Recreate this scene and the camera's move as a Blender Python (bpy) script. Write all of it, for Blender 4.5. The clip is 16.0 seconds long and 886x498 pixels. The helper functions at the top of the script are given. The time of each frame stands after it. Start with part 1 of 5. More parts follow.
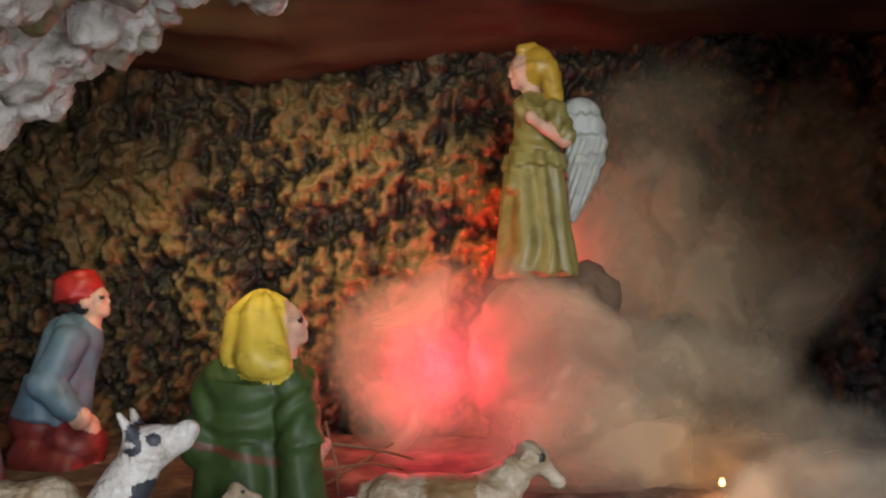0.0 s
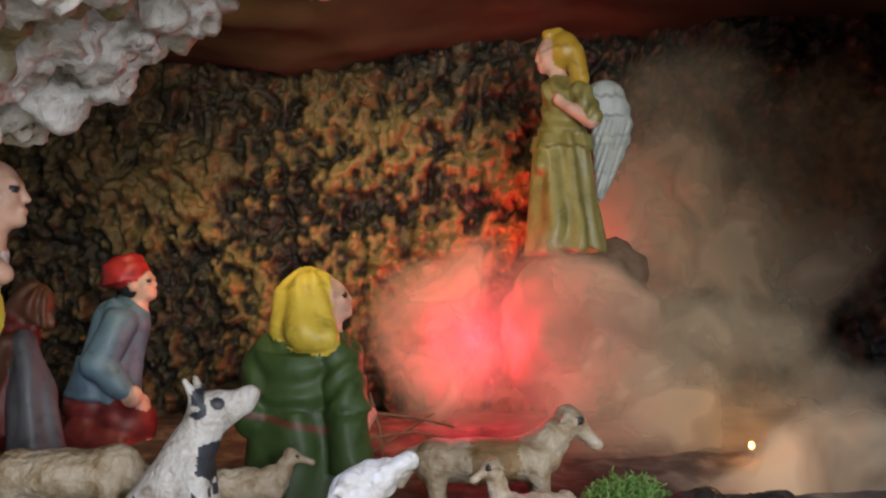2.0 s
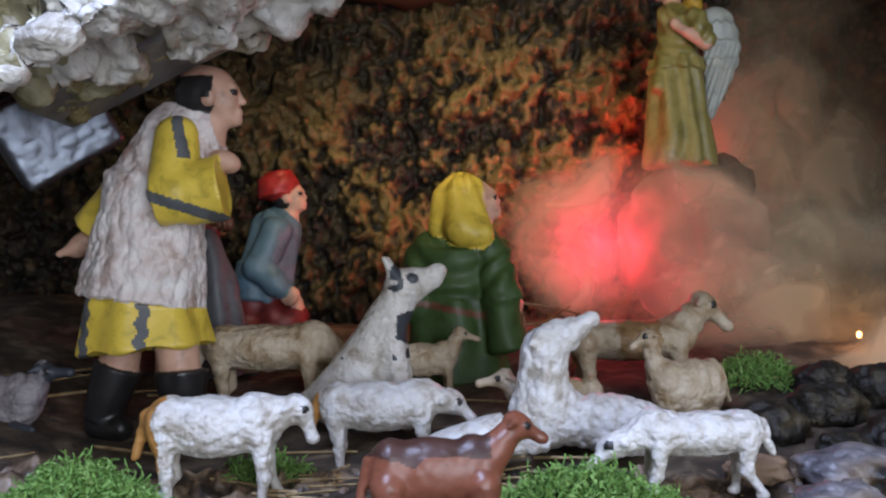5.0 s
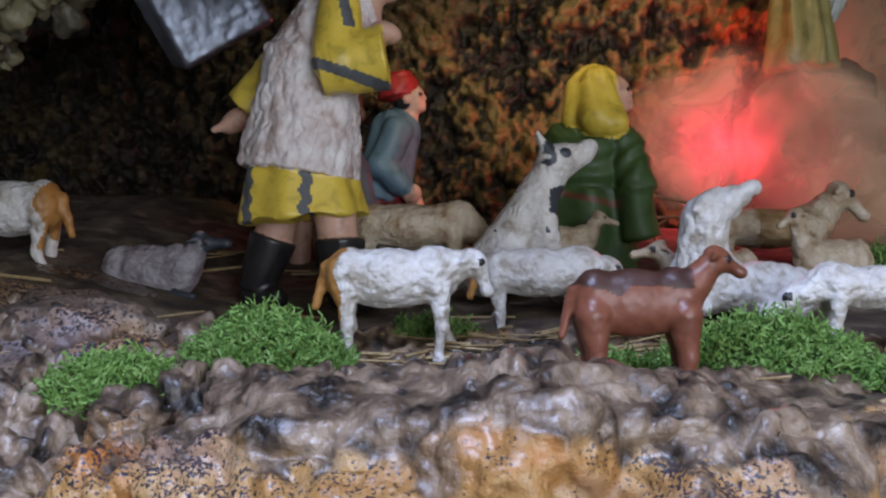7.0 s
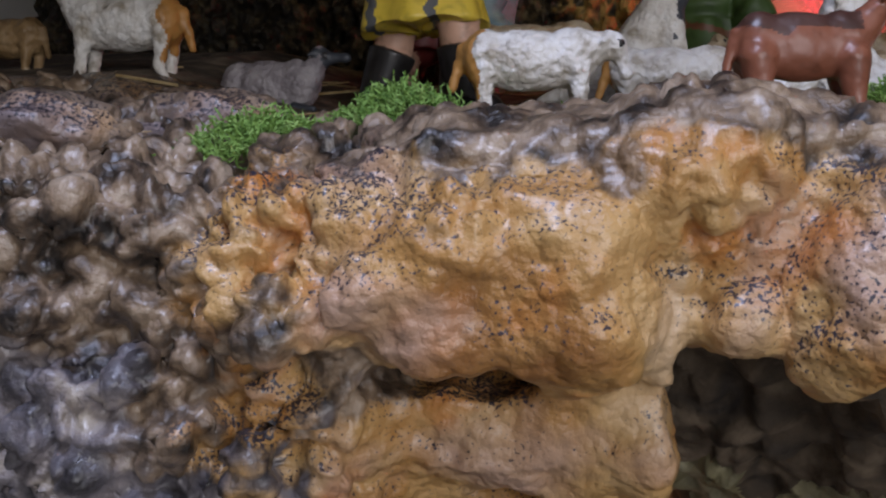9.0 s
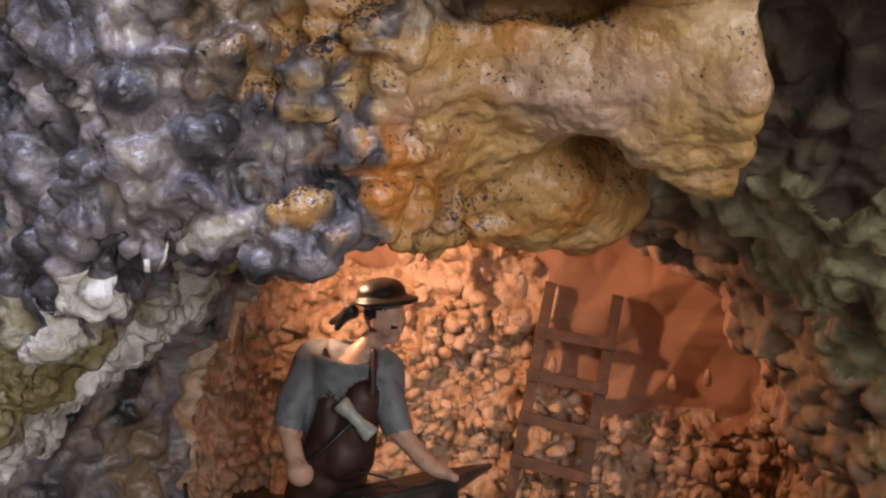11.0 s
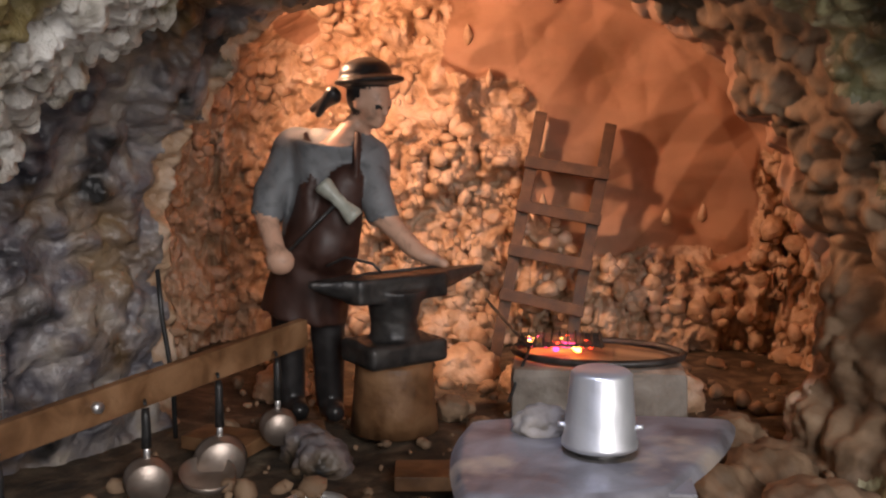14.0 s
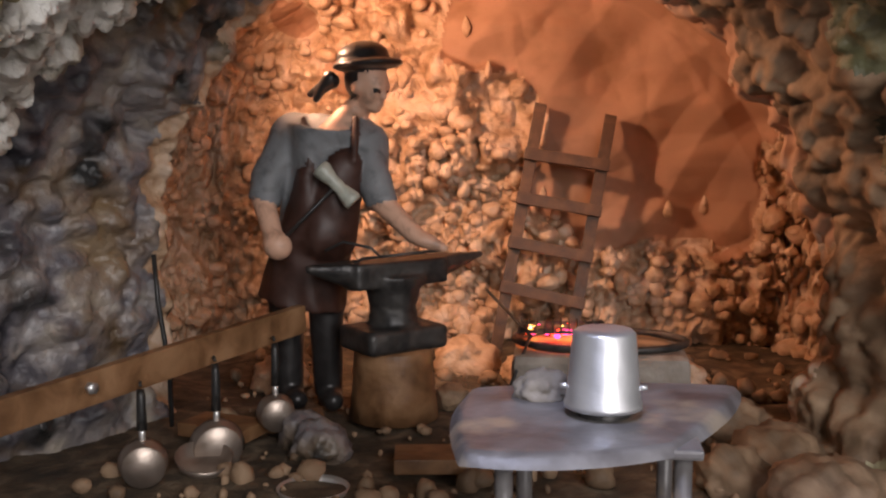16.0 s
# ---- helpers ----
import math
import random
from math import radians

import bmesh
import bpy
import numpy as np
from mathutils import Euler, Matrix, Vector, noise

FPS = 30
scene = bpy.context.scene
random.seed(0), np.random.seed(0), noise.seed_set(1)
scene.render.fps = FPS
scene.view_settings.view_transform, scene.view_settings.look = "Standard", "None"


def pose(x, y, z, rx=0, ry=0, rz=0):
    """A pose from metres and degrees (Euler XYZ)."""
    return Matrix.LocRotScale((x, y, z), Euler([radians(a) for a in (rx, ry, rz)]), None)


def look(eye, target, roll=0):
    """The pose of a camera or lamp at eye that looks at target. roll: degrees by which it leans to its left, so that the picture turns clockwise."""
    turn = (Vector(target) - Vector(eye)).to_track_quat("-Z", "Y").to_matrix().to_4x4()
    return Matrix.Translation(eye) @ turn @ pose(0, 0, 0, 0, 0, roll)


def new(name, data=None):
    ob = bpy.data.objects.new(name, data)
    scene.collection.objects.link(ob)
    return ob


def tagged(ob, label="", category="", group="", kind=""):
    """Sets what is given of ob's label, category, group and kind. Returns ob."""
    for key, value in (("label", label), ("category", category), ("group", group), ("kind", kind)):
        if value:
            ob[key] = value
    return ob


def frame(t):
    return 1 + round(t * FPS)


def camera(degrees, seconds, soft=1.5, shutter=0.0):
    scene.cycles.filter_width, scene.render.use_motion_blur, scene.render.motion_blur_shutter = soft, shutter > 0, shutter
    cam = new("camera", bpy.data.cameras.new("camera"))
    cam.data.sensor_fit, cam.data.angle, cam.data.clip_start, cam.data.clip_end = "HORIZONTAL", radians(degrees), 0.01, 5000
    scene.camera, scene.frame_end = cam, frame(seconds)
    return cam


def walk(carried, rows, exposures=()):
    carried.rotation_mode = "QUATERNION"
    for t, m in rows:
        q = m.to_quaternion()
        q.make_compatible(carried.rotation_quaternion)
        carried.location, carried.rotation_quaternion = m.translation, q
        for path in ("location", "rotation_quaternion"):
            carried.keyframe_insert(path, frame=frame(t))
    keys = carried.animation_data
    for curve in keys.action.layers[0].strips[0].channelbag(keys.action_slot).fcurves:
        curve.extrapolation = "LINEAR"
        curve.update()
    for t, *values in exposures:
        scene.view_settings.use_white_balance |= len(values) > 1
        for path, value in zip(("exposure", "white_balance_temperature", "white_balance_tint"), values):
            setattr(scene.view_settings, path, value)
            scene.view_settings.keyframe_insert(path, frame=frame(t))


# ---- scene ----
cam = camera(47.8, 16.0, soft=2.2)
METRES, EYE, TILT, LEAN, TURN = 1.0, 1.5, 4.0, 0.0, 0.0
ROWS = [
    (0.0, 0.0, 0.0, 0.0, 0.0, 0.0, -0.0),
    (0.5, 0.0, -0.0021, -0.0068, 0.13, -0.15, 0.32),
    (1.0, 0.0046, -0.0045, -0.0209, 0.35, 0.0, 0.69),
    (1.5, -0.0088, -0.0213, -0.0177, 0.41, -0.04, 0.69),
    (2.0, -0.028, -0.0422, -0.0226, 0.54, -0.05, 1.04),
    (2.5, -0.0454, -0.0605, -0.026, 0.77, -0.07, 1.28),
    (3.0, -0.0622, -0.0788, -0.0361, 1.32, -0.37, 1.58),
    (5.5, -0.1817, -0.1706, -0.0957, 2.64, -2.71, 1.11),
    (6.0, -0.2137, -0.1766, -0.1137, 3.29, -3.29, 0.96),
    (6.5, -0.2413, -0.1844, -0.1392, 3.67, -3.76, 0.91),
    (7.0, -0.2597, -0.1841, -0.1625, 4.22, -4.14, 0.67),
    (7.5, -0.2807, -0.1863, -0.1901, 4.93, -4.84, 0.62),
    (8.0, -0.3022, -0.1929, -0.2178, 5.59, -5.34, 0.99),
    (8.5, -0.322, -0.1987, -0.2581, 6.36, -6.02, 0.73),
    (9.0, -0.3314, -0.1977, -0.2946, 6.79, -6.67, 0.59),
    (9.5, -0.3325, -0.1969, -0.3366, 6.91, -7.63, 0.34),
    (10.0, -0.3395, -0.1914, -0.3731, 7.37, -8.55, 0.23),
    (12.5, -0.3808, -0.1701, -0.5949, 8.53, -13.6, 0.28),
    (13.0, -0.3759, -0.1653, -0.6224, 7.76, -12.85, 0.48),
    (13.5, -0.3772, -0.1661, -0.6673, 7.25, -13.06, 0.16),
    (14.0, -0.3733, -0.1668, -0.7018, 6.96, -11.87, 0.26),
    (14.5, -0.3715, -0.1613, -0.7207, 6.84, -11.25, 0.52),
    (15.0, -0.3721, -0.1608, -0.7291, 6.95, -10.86, 0.59),
    (15.5, -0.3725, -0.1605, -0.7364, 6.99, -10.79, 0.62),
    (16.0, -0.3735, -0.1621, -0.739, 6.91, -10.87, 0.51),
]
# The walk: a slow drift back, to the side and down past the rock ledge
walk(cam, [(t, pose(0, 0, EYE, TILT, LEAN, TURN) @ pose(METRES * x, METRES * y, METRES * z, 90 + pitch, roll, yaw)) for t, x, y, z, yaw, pitch, roll in ROWS],
     [(0.0, 0.25, 6500, 10), (3.0, 0.15, 6450, 10), (5.5, -0.15, 6000, 10), (8.0, -0.4, 6300, 12), (9.0, -0.5, 6700, 13), (10.0, -0.35, 7000, 13), (12.5, 0.35, 7200, 14), (14.5, 0.25, 7200, 14), (16.0, 0.25, 7200, 14)])

# ---- world, lamps ----
world = bpy.data.worlds.new("world")
scene.world = world
world.use_nodes = True
world.node_tree.nodes["Background"].inputs[0].default_value = (0.6, 0.65, 0.8, 1)
world.node_tree.nodes["Background"].inputs[1].default_value = 0.05


def lamp(name, kind, place, watts, colour, size=0.02, target=None, spot=60):
    data = bpy.data.lights.new(name, kind)
    data.energy, data.color = watts, colour
    if kind == "AREA":
        data.size = size
    else:
        data.shadow_soft_size = size
    if kind == "SPOT":
        data.spot_size, data.spot_blend = radians(spot), 0.6
    ob = new(name, data)
    ob.matrix_world = look(place, target) if target else Matrix.Translation(place)
    return ob


lamp("ceiling_light", "AREA", (-0.5, -0.35, 2.6), 32, (0.58, 0.68, 1.0), 0.5, (-0.4, 0.5, 1.2))
# soft frontal fill added behind the camera; the room has no window there
lamp("added_front_light", "AREA", (0.7, -1.8, 1.6), 46, (0.9, 0.93, 1.0), 1.3, (-0.2, 1.2, 1.45))
lamp("cave_light", "SPOT", (-0.22, 0.82, 1.81), 3.7, (1.0, 0.78, 0.42), 0.03, (-0.22, 1.36, 1.56), 110)
lamp("red_bulb_light", "POINT", (-0.005, 1.13, 1.45), 1.35, (1.0, 0.05, 0.1), 0.02)
lamp("red_back_light", "POINT", (0.1, 1.25, 1.57), 0.75, (1.0, 0.07, 0.04), 0.02)
lamp("ember_light", "POINT", (0.282, 1.0, 1.345), 0.11, (1.0, 0.45, 0.16), 0.008)
lamp("smithy_light", "SPOT", (-0.735, 1.0, 0.915), 9.4, (1.0, 0.57, 0.37), 0.012, (-0.26, 1.4, 0.72), 138)


# ---- materials ----
def material(name, cols, scale=25.0, rough=0.7, bump=0.3, bscale=60.0, metal=0.0, specks=None, patch=None, coat=0.0, warp=0.5, dist=0.004, grit=0):
    """cols: ramp of (position, colour). patch: (colour, scale, amount) of large stains. specks: (colour, scale, amount)."""
    m = bpy.data.materials.new(name)
    m.use_nodes = True
    t = m.node_tree
    n, l = t.nodes, t.links
    b = n["Principled BSDF"]
    co = n.new("ShaderNodeTexCoord")
    no = n.new("ShaderNodeTexNoise")
    no.inputs["Scale"].default_value, no.inputs["Detail"].default_value = scale, 6
    no.inputs["Distortion"].default_value = warp
    l.new(co.outputs["Object"], no.inputs["Vector"])
    ra = n.new("ShaderNodeValToRGB")
    while len(ra.color_ramp.elements) < len(cols):
        ra.color_ramp.elements.new(0.5)
    for e, (p, c) in zip(ra.color_ramp.elements, cols):
        e.position, e.color = p, (*c, 1)
    l.new(no.outputs["Fac"], ra.inputs["Fac"])
    out = ra.outputs["Color"]
    for extra, hard in ((patch, 0.12), (specks, 0.09)):
        for colour, sc, amount in extra or []:
            pn = n.new("ShaderNodeTexNoise")
            pn.inputs["Scale"].default_value, pn.inputs["Detail"].default_value = sc, 4
            l.new(co.outputs["Object"], pn.inputs["Vector"])
            mr = n.new("ShaderNodeMapRange")
            mr.inputs["From Min"].default_value, mr.inputs["From Max"].default_value = 0.62 - amount * 0.3, 0.62 - amount * 0.3 + hard
            l.new(pn.outputs["Fac"], mr.inputs["Value"])
            if extra is specks:
                ms = n.new("ShaderNodeTexNoise")
                ms.inputs["Scale"].default_value = 11
                l.new(co.outputs["Object"], ms.inputs["Vector"])
                mm = n.new("ShaderNodeMath")
                mm.operation = "MULTIPLY_ADD"
                mm.inputs[1].default_value, mm.inputs[2].default_value = 0.5, -0.25
                l.new(ms.outputs["Fac"], mm.inputs[0])
                ad = n.new("ShaderNodeMath")
                l.new(pn.outputs["Fac"], ad.inputs[0])
                l.new(mm.outputs[0], ad.inputs[1])
                ge = n.new("ShaderNodeNewGeometry")
                se = n.new("ShaderNodeSeparateXYZ")
                l.new(ge.outputs["Normal"], se.inputs[0])
                up = n.new("ShaderNodeMath")
                up.operation = "MULTIPLY_ADD"
                up.inputs[1].default_value, up.inputs[2].default_value = 0.16, -0.07
                l.new(se.outputs["Z"], up.inputs[0])
                a2 = n.new("ShaderNodeMath")
                l.new(ad.outputs[0], a2.inputs[0])
                l.new(up.outputs[0], a2.inputs[1])
                l.new(a2.outputs[0], mr.inputs["Value"])
            mx = n.new("ShaderNodeMix")
            mx.data_type = "RGBA"
            l.new(mr.outputs["Result"], mx.inputs["Factor"])
            l.new(out, mx.inputs["A"])
            mx.inputs["B"].default_value = (*colour, 1)
            out = mx.outputs["Result"]
    l.new(out, b.inputs["Base Color"])
    rr = n.new("ShaderNodeMapRange")
    rr.inputs["To Min"].default_value, rr.inputs["To Max"].default_value = max(rough - 0.14, 0.05), min(rough + 0.14, 1)
    l.new(no.outputs["Fac"], rr.inputs["Value"])
    l.new(rr.outputs["Result"], b.inputs["Roughness"])
    b.inputs["Metallic"].default_value = metal
    b.inputs["Coat Weight"].default_value = coat
    b.inputs["Coat Roughness"].default_value = 0.25
    if bump:
        bn = n.new("ShaderNodeTexNoise")
        bn.inputs["Scale"].default_value, bn.inputs["Detail"].default_value = bscale, 5
        l.new(co.outputs["Object"], bn.inputs["Vector"])
        bp = n.new("ShaderNodeBump")
        bp.inputs["Strength"].default_value, bp.inputs["Distance"].default_value = bump, dist
        l.new(bn.outputs["Fac"], bp.inputs["Height"])
        if grit:
            gn = n.new("ShaderNodeTexVoronoi")
            gn.inputs["Scale"].default_value = grit
            l.new(co.outputs["Object"], gn.inputs["Vector"])
            b2 = n.new("ShaderNodeBump")
            b2.invert = True
            b2.inputs["Strength"].default_value, b2.inputs["Distance"].default_value = 0.6, 0.35 / grit
            l.new(gn.outputs["Distance"], b2.inputs["Height"])
            l.new(b2.outputs["Normal"], bp.inputs["Normal"])
        l.new(bp.outputs["Normal"], b.inputs["Normal"])
    return m


def paint(name, c, rough=0.52, wear=0.6, coat=0.06):
    """Brushed paint on plaster: grime in spots, slight gloss."""
    d = tuple(v * 0.62 for v in c)
    e = tuple(min(v * 1.12 + 0.01, 1) for v in c)
    return material(name, [(0.3, d), (0.48, c), (0.75, e)], 60, rough, 0.25 * wear, 140, coat=coat, dist=0.002)


def glow(name, colour, strength):
    m = bpy.data.materials.new(name)
    m.use_nodes = True
    b = m.node_tree.nodes["Principled BSDF"]
    b.inputs["Base Color"].default_value = (*colour, 1)
    b.inputs["Emission Color"].default_value = (*colour, 1)
    b.inputs["Emission Strength"].default_value = strength
    return m


M_ROCK = material("foam_rock", [(0.3, (0.04, 0.029, 0.022)), (0.42, (0.15, 0.105, 0.075)), (0.55, (0.29, 0.21, 0.15)), (0.72, (0.47, 0.38, 0.3))], 22, 0.38, 1.0, 70,
                  patch=[((0.42, 0.22, 0.07), 11, 0.26), ((0.21, 0.165, 0.165), 6, 0.25)], specks=[((0.03, 0.024, 0.03), 330, 0.16)], coat=0.35, dist=0.006, grit=90, warp=0.1)
M_AMBER = material("amber_foam_rock", [(0.28, (0.3, 0.13, 0.035)), (0.42, (0.46, 0.24, 0.075)), (0.56, (0.54, 0.33, 0.13)), (0.72, (0.6, 0.42, 0.25))], 13, 0.42, 1.0, 75,
                   patch=[((0.48, 0.17, 0.03), 12, 0.22), ((0.46, 0.3, 0.22), 7, 0.35)], specks=[((0.035, 0.028, 0.04), 420, 0.27)], coat=0.42, dist=0.006, grit=120)


def layer(m, name, cols, scale, seed):
    """Another coat over m where the mesh carries the attribute of that name."""
    t = m.node_tree
    n, l = t.nodes, t.links
    base = n["Principled BSDF"].inputs["Base Color"]
    co, mp, no, ra, at, mx = n.new("ShaderNodeTexCoord"), n.new("ShaderNodeMapping"), n.new("ShaderNodeTexNoise"), n.new("ShaderNodeValToRGB"), n.new("ShaderNodeAttribute"), n.new("ShaderNodeMix")
    mp.inputs["Location"].default_value = (seed, seed, seed)
    no.inputs["Scale"].default_value, no.inputs["Detail"].default_value = scale, 7
    while len(ra.color_ramp.elements) < len(cols):
        ra.color_ramp.elements.new(0.5)
    for e, (p, c) in zip(ra.color_ramp.elements, cols):
        e.position, e.color = p, (*c, 1)
    at.attribute_name, mx.data_type = name, "RGBA"
    l.new(co.outputs["Object"], mp.inputs["Vector"])
    l.new(mp.outputs["Vector"], no.inputs["Vector"])
    l.new(no.outputs["Fac"], ra.inputs["Fac"])
    l.new(base.links[0].from_socket, mx.inputs["A"])
    l.new(ra.outputs["Color"], mx.inputs["B"])
    l.new(at.outputs["Fac"], mx.inputs["Factor"])
    l.new(mx.outputs["Result"], base)


layer(M_AMBER, "crusted", [(0.36, (0.016, 0.012, 0.01)), (0.46, (0.1, 0.068, 0.046)), (0.57, (0.25, 0.175, 0.115)), (0.72, (0.46, 0.36, 0.27))], 42, 3)
layer(M_AMBER, "slaty", [(0.35, (0.025, 0.022, 0.025)), (0.46, (0.11, 0.1, 0.112)), (0.57, (0.23, 0.2, 0.205)), (0.7, (0.4, 0.34, 0.27))], 26, 7)
M_CREAM = material("cream_foam", [(0.3, (0.18, 0.16, 0.12)), (0.44, (0.56, 0.52, 0.46)), (0.62, (0.82, 0.8, 0.75))], 26, 0.5, 1.0, 60,
                   patch=[((0.22, 0.17, 0.07), 6, 0.3)], coat=0.15, dist=0.012, grit=70)
M_OLIVE = material("olive_foam", [(0.3, (0.09, 0.075, 0.04)), (0.5, (0.29, 0.255, 0.135)), (0.7, (0.5, 0.46, 0.3))], 20, 0.45, 1.0, 60,
                   patch=[((0.12, 0.15, 0.045), 8, 0.2), ((0.02, 0.018, 0.012), 7, 0.25)], coat=0.2, dist=0.007, grit=60, warp=0.1)
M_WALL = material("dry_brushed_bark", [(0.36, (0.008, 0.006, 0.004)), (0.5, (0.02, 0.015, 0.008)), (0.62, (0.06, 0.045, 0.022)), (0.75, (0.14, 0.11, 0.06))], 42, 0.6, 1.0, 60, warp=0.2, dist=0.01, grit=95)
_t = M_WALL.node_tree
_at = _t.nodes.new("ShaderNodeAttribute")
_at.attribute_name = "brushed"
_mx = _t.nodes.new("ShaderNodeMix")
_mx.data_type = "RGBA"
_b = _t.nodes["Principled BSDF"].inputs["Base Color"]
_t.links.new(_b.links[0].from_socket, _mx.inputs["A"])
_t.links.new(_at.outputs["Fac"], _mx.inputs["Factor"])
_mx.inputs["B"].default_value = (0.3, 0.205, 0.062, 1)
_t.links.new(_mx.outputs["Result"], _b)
# earth of the ledge and smithy; also the shade painted under the ledge
M_EARTH_AND_SHADE = material("ledge_earth_and_shade", [(0.3, (0.025, 0.019, 0.014)), (0.5, (0.085, 0.06, 0.038)), (0.7, (0.2, 0.15, 0.1))], 30, 0.85, 0.9, 110)
M_PAPER = material("brown_paper", [(0.3, (0.3, 0.16, 0.1)), (0.5, (0.42, 0.235, 0.15)), (0.7, (0.5, 0.29, 0.19))], 7, 0.75, 0.35, 30, patch=[((0.3, 0.16, 0.09), 9, 0.2)])
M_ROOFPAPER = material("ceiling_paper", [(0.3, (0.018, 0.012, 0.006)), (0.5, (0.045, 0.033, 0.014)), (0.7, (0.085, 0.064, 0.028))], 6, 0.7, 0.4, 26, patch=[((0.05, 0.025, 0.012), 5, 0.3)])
M_POPCORN = material("pale_foam", [(0.3, (0.34, 0.2, 0.11)), (0.5, (0.56, 0.38, 0.25)), (0.7, (0.68, 0.52, 0.4))], 30, 0.5, 0.8, 110, coat=0.1, grit=120)
M_PILLAR = material("slate_painted_rock", [(0.3, (0.02, 0.02, 0.028)), (0.42, (0.14, 0.13, 0.145)), (0.56, (0.28, 0.25, 0.24)), (0.72, (0.44, 0.38, 0.31))], 20, 0.4, 0.9, 60,
                    patch=[((0.22, 0.13, 0.05), 6, 0.35), ((0.02, 0.02, 0.02), 11, 0.25)], coat=0.2, dist=0.006, grit=90, warp=0.1)
M_DARK = material("dark_cave_rock", [(0.3, (0.08, 0.052, 0.03)), (0.5, (0.26, 0.165, 0.1)), (0.7, (0.44, 0.3, 0.19))], 18, 0.7, 0.9, 50)
M_PLASTER = material("room_plaster", [(0.3, (0.4, 0.38, 0.34)), (0.7, (0.5, 0.48, 0.44))], 5, 0.85, 0.2, 50)
M_SKIN = paint("skin_paint", (0.62, 0.37, 0.26))
M_HAIR = paint("black_paint", (0.02, 0.018, 0.018), 0.35)
M_YELLOW = paint("yellow_paint", (0.76, 0.56, 0.07), 0.42)
M_GREY = paint("grey_paint", (0.11, 0.115, 0.12))
M_SHIRT = paint("blue_grey_shirt_paint", (0.17, 0.18, 0.19), 0.6)
M_FLEECE = material("fleece_plaster", [(0.3, (0.4, 0.27, 0.22)), (0.45, (0.7, 0.6, 0.56)), (0.62, (0.84, 0.79, 0.76))], 45, 0.5, 1.0, 110, coat=0.1)
M_RED = paint("red_paint", (0.4, 0.02, 0.015))
M_DARKRED = paint("dark_red_paint", (0.16, 0.02, 0.018))
M_BLUE = paint("blue_paint", (0.1, 0.17, 0.22))
M_GREEN = paint("green_paint", (0.04, 0.08, 0.016), 0.6)
M_HOOD = paint("hood_paint", (0.62, 0.45, 0.05))
M_BROWN = paint("brown_paint", (0.12, 0.045, 0.02))
M_APRON = paint("dark_leather_paint", (0.05, 0.02, 0.014), 0.55)
M_ROBE = paint("olive_gold_paint", (0.25, 0.21, 0.06), 0.4)
M_GOLDHAIR = paint("golden_hair_paint", (0.5, 0.3, 0.03), 0.35)
M_WING = paint("pale_wing_paint", (0.4, 0.42, 0.36), 0.4)
M_WOOL = material("white_wool_paint", [(0.3, (0.36, 0.31, 0.24)), (0.45, (0.62, 0.58, 0.52)), (0.7, (0.76, 0.74, 0.7))], 70, 0.42, 1.0, 150, coat=0.15, dist=0.003, grit=220)
M_CREAMWOOL = material("cream_wool_paint", [(0.3, (0.3, 0.2, 0.1)), (0.5, (0.5, 0.4, 0.27)), (0.7, (0.62, 0.53, 0.4))], 50, 0.5, 0.8, 120, coat=0.1, grit=240)
M_TANWOOL = material("tan_wool_paint", [(0.3, (0.16, 0.09, 0.03)), (0.5, (0.32, 0.2, 0.09)), (0.7, (0.44, 0.31, 0.17))], 40, 0.55, 0.8, 110)
M_LILAC = material("grey_lilac_wool_paint", [(0.3, (0.14, 0.12, 0.13)), (0.5, (0.27, 0.24, 0.25)), (0.7, (0.36, 0.33, 0.33))], 50, 0.5, 0.8, 120, grit=240)
M_RUST = paint("rusty_paint", (0.42, 0.2, 0.05))
M_BLACKPATCH = paint("charcoal_paint", (0.04, 0.045, 0.055))
M_GOAT = paint("brown_goat_paint", (0.22, 0.075, 0.04), 0.4)
M_GOATDARK = paint("dark_goat_paint", (0.07, 0.03, 0.022), 0.4)
M_WOOD = material("worn_wood", [(0.3, (0.1, 0.045, 0.018)), (0.5, (0.22, 0.11, 0.05)), (0.7, (0.33, 0.18, 0.09))], 30, 0.55, 0.4, 90)
M_ALU = material("aluminium", [(0.3, (0.66, 0.67, 0.68)), (0.7, (0.85, 0.85, 0.85))], 20, 0.42, 0.15, 80, metal=0.85)
M_LADDER = material("dark_ladder_wood", [(0.3, (0.05, 0.022, 0.01)), (0.5, (0.1, 0.048, 0.022)), (0.7, (0.16, 0.08, 0.04))], 35, 0.55, 0.4, 90)
M_GREYTABLE = material("grey_table_paint", [(0.3, (0.08, 0.072, 0.072)), (0.5, (0.15, 0.14, 0.14)), (0.7, (0.23, 0.22, 0.22))], 30, 0.4, 0.2, 90, patch=[((0.3, 0.24, 0.18), 18, 0.25)])
M_IRON = material("dark_iron", [(0.3, (0.03, 0.03, 0.032)), (0.7, (0.11, 0.105, 0.1))], 40, 0.45, 0.3, 90, metal=0.6)
M_BLACKPLASTIC = material("black_handle", [(0.3, (0.012, 0.012, 0.012)), (0.7, (0.03, 0.03, 0.03))], 40, 0.35, 0.1, 90)
M_LIME = material("whitewashed_plaster", [(0.3, (0.14, 0.11, 0.09)), (0.5, (0.27, 0.235, 0.2)), (0.7, (0.4, 0.36, 0.32))], 25, 0.75, 0.7, 70)
M_STRAW = material("straw", [(0.3, (0.25, 0.16, 0.06)), (0.7, (0.5, 0.38, 0.2))], 90, 0.6, 0.2, 200)
